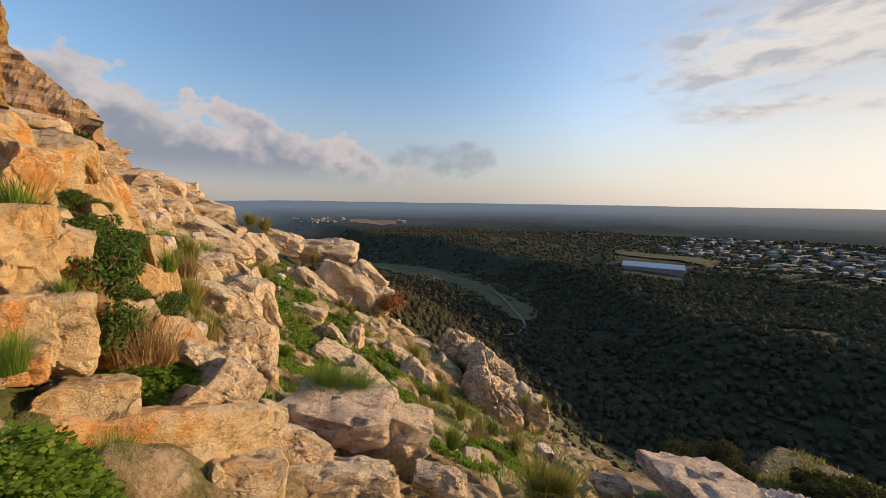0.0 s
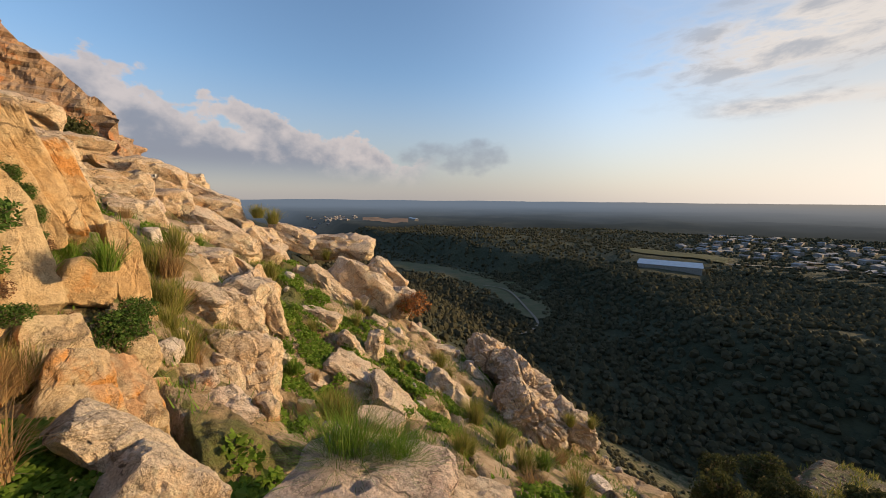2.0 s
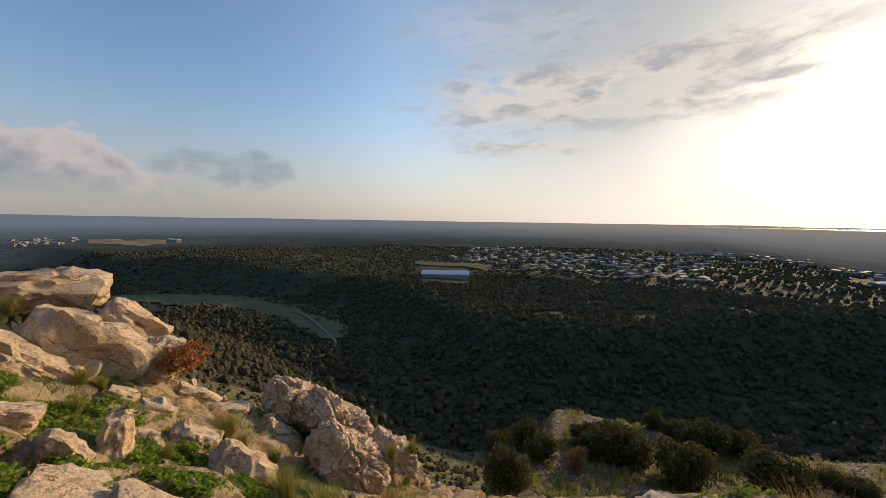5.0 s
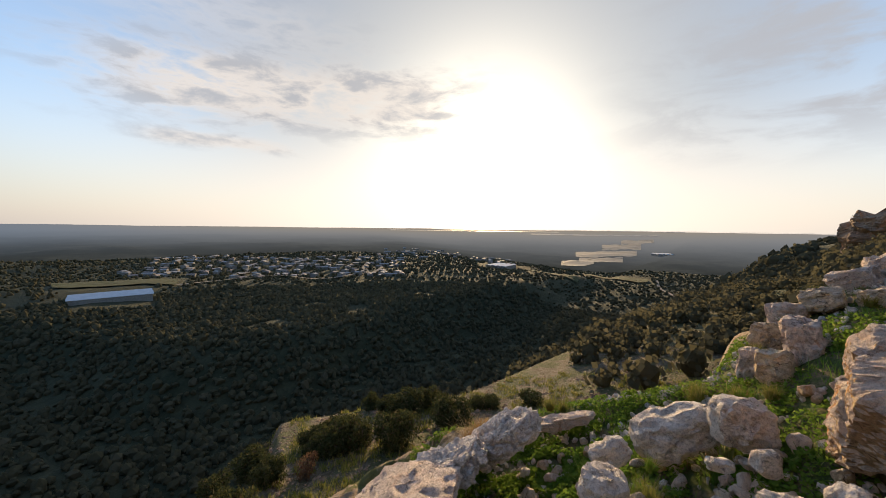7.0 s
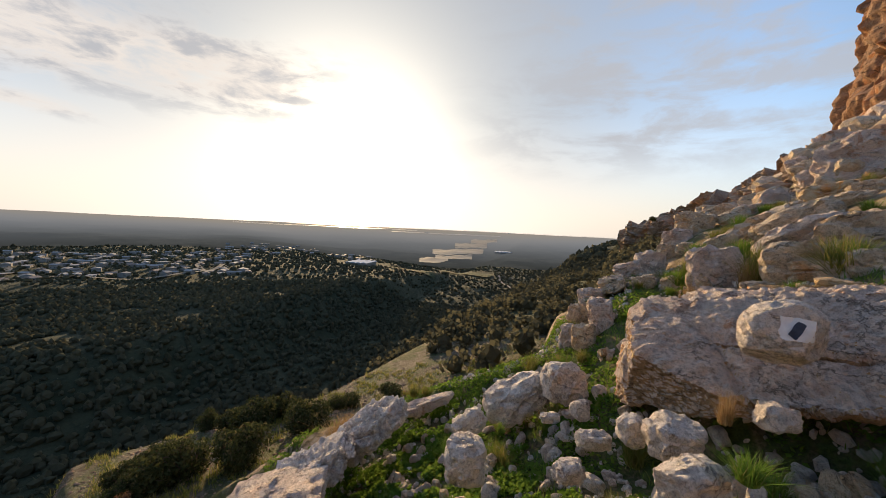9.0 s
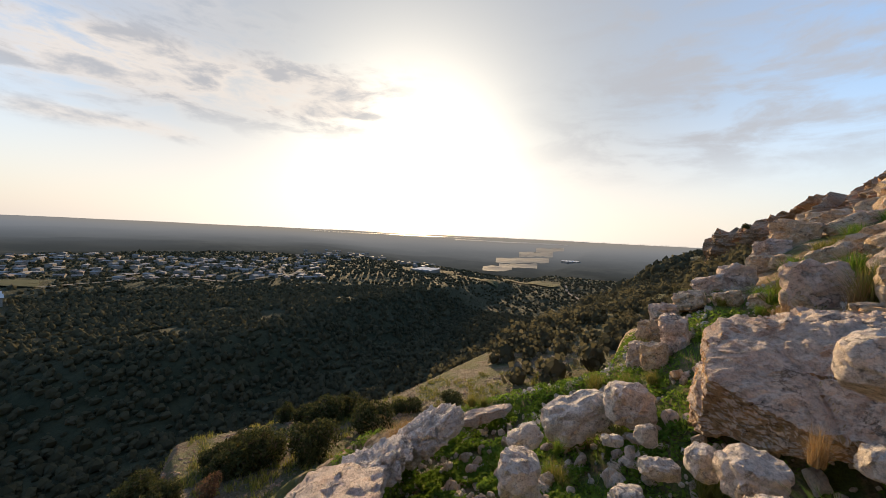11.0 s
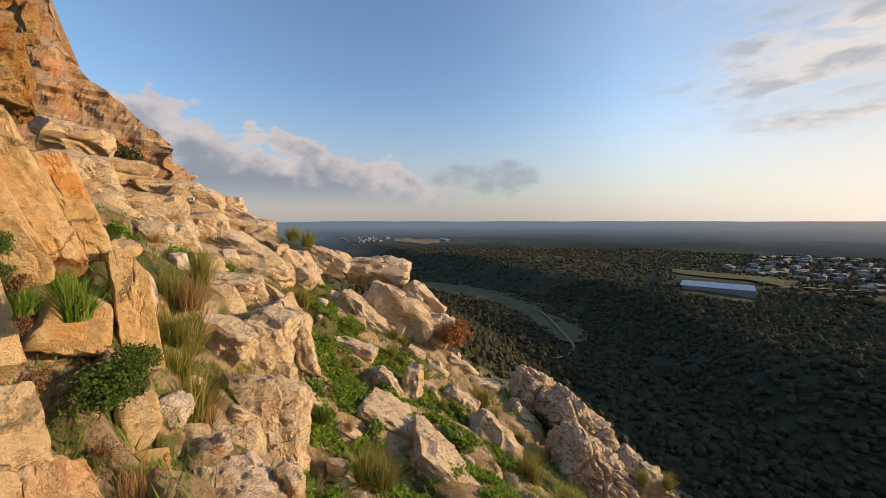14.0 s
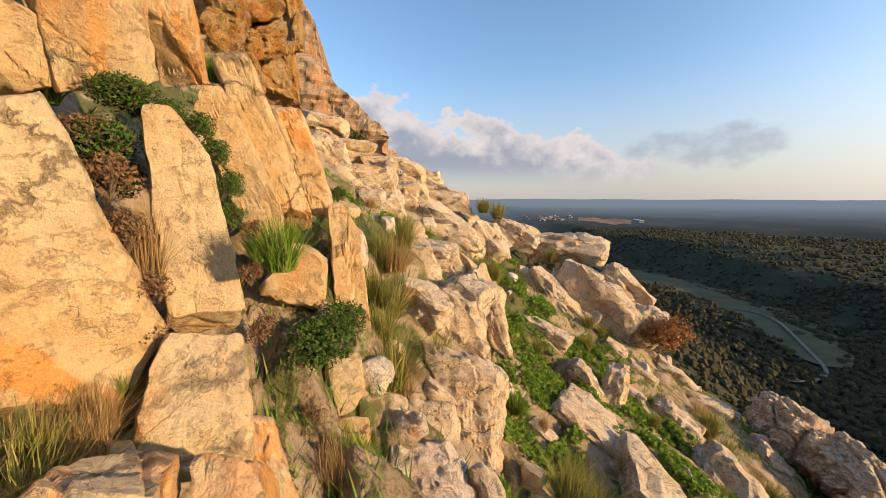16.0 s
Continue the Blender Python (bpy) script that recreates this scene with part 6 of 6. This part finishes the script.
herbs([(-3.41, 9.09, 0.58), (-2.62, 7.55, 0.38), (-2.71, 8.80, 0.36), (-2.16, 7.38, 0.50), (-1.89, 6.63, 0.46), (-2.27, 8.95, 0.37), (-1.50, 8.73, 0.52), (-1.10, 7.62, 0.46), (-0.88, 7.61, 0.36), (-1.67, 6.35, 0.35), (-1.72, 7.83, 0.34), (0.32, 10.86, 0.44), (-0.42, 6.97, 0.46), (-4.21, 10.48, 0.47), (-2.59, 8.55, 0.40), (-2.13, 9.41, 0.39), (-0.20, 8.14, 0.39), (-6.40, 10.16, 0.56), (-3.93, 6.74, 0.21), (-4.47, 6.52, 0.17), (-1.38, 5.45, 0.15), (-1.06, 6.15, 0.25), (-0.97, 8.82, 0.34), (-5.24, 9.19, 0.34), (2.71, 3.87, 0.66), (3.42, 3.54, 0.59)], 0.026, 0.08, 2600, 30)
herbs([(2.66, 3.02, 0.57), (2.65, 2.67, 0.45), (2.12, 3.29, 0.59), (2.21, 3.76, 0.55), (2.01, 2.46, 0.43), (1.95, 2.81, 0.47), (1.71, 2.45, 0.37), (4.25, 3.05, 0.53), (3.64, 2.02, 0.30), (1.78, 2.25, 0.23), (1.59, 1.98, 0.27), (2.59, 4.12, 0.35), (3.99, 3.73, 0.51), (0.88, 6.06, 0.54), (-0.78, 4.06, 0.22), (-0.77, 4.30, 0.20), (-0.93, 4.35, 0.15), (-1.81, 7.00, 0.34), (-2.06, 6.08, 0.28), (1.39, 6.12, 0.54), (0.65, 4.89, 0.33), (0.00, 10.97, 0.47)], 0.026, 0.08, 2600, 31)


def clover(x, y, z, rad, high, count, seed):
    """A mound of clover: round leaflets in threes on thin stalks."""
    rng = random.Random(seed)
    verts, faces = [], []
    for _ in range(count):
        a, r = rng.uniform(0, 6.283), rad * math.sqrt(rng.random())
        lump = 1 + 0.5 * noise.noise((x + r * math.cos(a) * 1.0, y + r * math.sin(a), seed)) * 2
        h = high * (1 - (r / rad) ** 2) ** 0.6 * rng.uniform(0.55, 1.05) * lump
        p = Vector((x + r * math.cos(a), y + r * math.sin(a) * 0.85, z + h))
        n = Vector((rng.gauss(0.2, 0.35), rng.gauss(0, 0.35), 1)).normalized()
        u = Matrix.Rotation(rng.uniform(0, 6.283), 3, n) @ n.orthogonal().normalized()
        s = rng.uniform(0.008, 0.015)
        for k in range(3):
            d = Matrix.Rotation(2.094 * k, 3, n) @ u
            w, c = n.cross(d), p + d * s * 0.75
            b = len(verts)
            verts += [tuple(c - d * s * 0.7), tuple(c + w * s * 0.7), tuple(c + d * s * 0.75 + n * s * 0.15), tuple(c - w * s * 0.7)]
            faces.append((b, b + 1, b + 2, b + 3))
    return tagged(new("clover_patch", to_mesh("clover_patch", verts, faces, HERB)), "lush mound of bright green clover beside pale rocks", "clover", kind="stuff")


clover(-0.88, 3.36, 0.90, 0.44, 0.30, 6500, 41)
clover(-0.62, 3.08, 0.88, 0.30, 0.18, 3000, 42)
clover(-0.32, 2.45, 1.02, 0.22, 0.24, 2600, 43)


# ---------------------------------------------------------------- loose stones
STONES = [rock_mesh((0.2, 0.2, 0.16), 700 + n, 3, -1.2, 7, 1.2, (BLEACHED, STONE, PITTED)[n % 3]) for n in range(9)]
rngs = random.Random(21)
made = 0
while made < 299:
    if made < 190:
        x, y, s = rngs.uniform(1.4, 4.4), rngs.uniform(0.9, 4.2), rngs.uniform(0.3, 0.8)
    else:
        x, y, s = rngs.uniform(-5.5, 3.0), rngs.uniform(4.6, 12.5), rngs.uniform(0.35, 1.3)
    if math.hypot(x - 0.2, y - 2.9) < 1.3:
        continue
    ob = new("stone", STONES[rngs.randrange(9)])
    z = top_of(x, y)
    ob.matrix_world = pose(x, y, z + 0.03 + 0.05 * s if made < 190 else z + 0.02 * s, rngs.uniform(0, 360), rngs.uniform(0, 360), rngs.uniform(0, 360)) @ Matrix.Diagonal((s * rngs.uniform(0.8, 1.4), s, s * rngs.uniform(0.6, 1.0), 1))
    tagged(ob, "loose pale limestone rubble lying on the herb-covered slope", "stone", "loose stones on the slope")
    made += 1

# ---------------------------------------------------------------- ground cover beside the big boulder
rngh = random.Random(77)
herbs([(rngh.uniform(1.4, 5.2), rngh.uniform(0.2, 5.0), rngh.uniform(0.25, 0.5)) for _ in range(70)] + [(rngh.uniform(3.2, 6.6), rngh.uniform(1.5, 6.0), rngh.uniform(0.3, 0.55)) for _ in range(45)], 0.022, 0.08, 1400, 50)


rngt = random.Random(5)
for n in range(84):
    if n >= 64:
        x, y = rngt.uniform(1.5, 3.4), rngt.uniform(0.1, 1.8)
    elif n < 40:
        x, y = rngt.uniform(-4.5, 1.8), rngt.uniform(5.6, 11.0)
    else:
        x, y = rngt.uniform(2.0, 5.6), rngt.uniform(1.8, 5.0)
    tussock(round(x, 2), round(y, 2), top_of(x, y), rngt.uniform(0.12, 0.30), rngt.uniform(0.8, 1.3), rngt.choice(("mixed", "green", "mixed", "dry")))


# ---------------------------------------------------------------- chips and short grass of the near slope
def slope_litter():
    rng = random.Random(91)
    chips, grass = ([], []), ([], [])
    pts, tris = ball(1)
    for n in range(30000):
        x, y = (rng.uniform(-5.5, 2.6), rng.uniform(4.0, 12.0)) if n % 3 else (rng.uniform(1.3, 6.5), rng.uniform(-0.5, 5.2))
        if math.hypot(x - 0.2, y - 2.9) < 1.15:
            continue
        green = noise.noise((x * 1.4, y * 1.4, 33)) + 0.4 * noise.noise((x * 5, y * 5, 34))
        if n % 9 == 0 and green < 0.15:
            z, k, q = top_of(x, y), len(chips[0]), rng.uniform(0.012, 0.05) * (1.6 if rng.random() < 0.1 else 1.0)
            m = Euler((rng.uniform(0, 6), rng.uniform(0, 6), rng.uniform(0, 6))).to_matrix() @ Matrix.Diagonal((q * rng.uniform(0.8, 1.5), q, q * rng.uniform(0.4, 0.8)))
            chips[0].extend(tuple(Vector((x, y, z + q * 0.3)) + m @ Vector(v)) for v in pts)
            chips[1].extend((a + k, b + k, c + k) for a, b, c in tris)
        elif green > 0.05:
            z = top_of(x, y)
            for _ in range(3):
                a, h = rng.uniform(0, 6.283), rng.uniform(0.03, 0.10)
                bx, by, k = x + rng.gauss(0, 0.03), y + rng.gauss(0, 0.03), len(grass[0])
                grass[0].extend([(bx - 0.005 * math.sin(a), by + 0.005 * math.cos(a), z - 0.01), (bx + 0.005 * math.sin(a), by - 0.005 * math.cos(a), z - 0.01), (bx + 0.7 * h * math.cos(a), by + 0.7 * h * math.sin(a), z + h)])
                grass[1].append((k, k + 1, k + 2))
    tagged(new("stone_chips", to_mesh("stone_chips", *chips, BLEACHED)), "pale limestone chips scattered among the rocks", "stones", kind="stuff")
    tagged(new("short_grass", to_mesh("short_grass", *grass, GREEN_GRASS)), "short fresh grass growing between the rocks", "grass", kind="stuff")


slope_litter()

# ---------------------------------------------------------------- litter of the terrace
def terrace_litter():
    """Small stones, and low dry tufts, strewn over the terrace."""
    rng = random.Random(64)
    stones, tufts = ([], []), ([], [])
    pts, tris = ball(1)
    for n in range(5200):
        az, r = rng.uniform(24, 100), rng.uniform(9, 34)
        x, y = r * math.sin(radians(az)), 3.0 + r * math.cos(radians(az))
        z = top_of(x, y)
        if z > -5.5 or z < -15:
            continue
        if noise.noise((x / 2.2, y / 2.2, 21)) > 0.02:
            k, q = len(stones[0]), rng.uniform(0.04, 0.10) * (2.2 if rng.random() < 0.06 else 1)
            stones[0].extend((x + v[0] * q * rng.uniform(0.7, 1.3), y + v[1] * q * rng.uniform(0.7, 1.3), z + v[2] * q * 0.7) for v in pts)
            stones[1].extend((a + k, b + k, c + k) for a, b, c in tris)
        else:
            for _ in range(9):
                a, h = rng.uniform(0, 6.283), rng.uniform(0.12, 0.34)
                bx, by = x + rng.gauss(0, 0.1), y + rng.gauss(0, 0.1)
                k = len(tufts[0])
                tufts[0].extend([(bx - 0.03 * math.sin(a), by + 0.03 * math.cos(a), z - 0.03), (bx + 0.03 * math.sin(a), by - 0.03 * math.cos(a), z - 0.03), (bx + 0.6 * h * math.cos(a), by + 0.6 * h * math.sin(a), z + h)])
                tufts[1].append((k, k + 1, k + 2))
    tagged(new("rubble", to_mesh("rubble", *stones, CRAG, True)), "small grey-brown stones strewn over the stony terrace", "stones", kind="stuff")
    tagged(new("dry_grass", to_mesh("dry_grass", *tufts, GRASS)), "low dry grass and weeds on the stony terrace", "grass", kind="stuff")


terrace_litter()

# ---------------------------------------------------------------- painted trail marks
def trail_mark(rock_ob, at, way, up, wide, high, bar_wide, bar_high, slant):
    """White paint with a dark bar, laid on the rock's own surface."""
    me, m = rock_ob.data, rock_ob.matrix_basis
    tree = BVHTree.FromPolygons([m @ v.co for v in me.vertices], [tuple(p.vertices) for p in me.polygons])
    at, way = Vector(at), Vector(way).normalized()
    side = way.cross(Vector(up)).normalized()
    rise = side.cross(way)
    root = new("trail_mark")
    root.location = at
    for name, w, h, lift, mat, turn in (("white_patch", wide, high, 0.004, PAINT_WHITE, 0.0), ("dark_bar", bar_wide, bar_high, 0.008, PAINT_DARK, slant)):
        verts, faces, n = [], [], 9
        c, s = math.cos(radians(turn)), math.sin(radians(turn))
        for i in range(n):
            for j in range(n):
                a, b = (i / (n - 1) - 0.5) * w, (j / (n - 1) - 0.5) * h
                k = 1 + 0.22 * noise.noise((a * 35, b * 35, lift * 900)) - 0.16 * max(0.0, math.hypot(2 * a / w, 2 * b / h) - 0.95)
                a, b = (a * c - b * s) * k, (a * s + b * c) * k
                p = at + side * a + rise * b
                hit = tree.ray_cast(p - way * 0.6, way)
                q = hit[0] if hit[0] is not None and (hit[0] - p).length < 0.25 else p
                verts.append(tuple(q - way * lift - at))
        for i in range(n - 1):
            for j in range(n - 1):
                k = i * n + j
                faces.append((k, k + n, k + n + 1, k + 1))
        part(name, to_mesh(name, verts, faces, mat, True), root)
    return tagged(root, "painted trail mark, a dark bar on worn white", "trail mark", "trail marks on rocks")


trail_mark(painted_rock, (1.80, 1.52, 1.54), (0.73, -0.66, -0.17), (0, 0, 1), 0.15, 0.13, 0.045, 0.10, -24)
trail_mark(far_painted_rock, (-6.509, 9.204, 2.239), (-0.75, 0.66, 0.0), (0, 0, 1), 0.08, 0.08, 0.025, 0.06, 0)
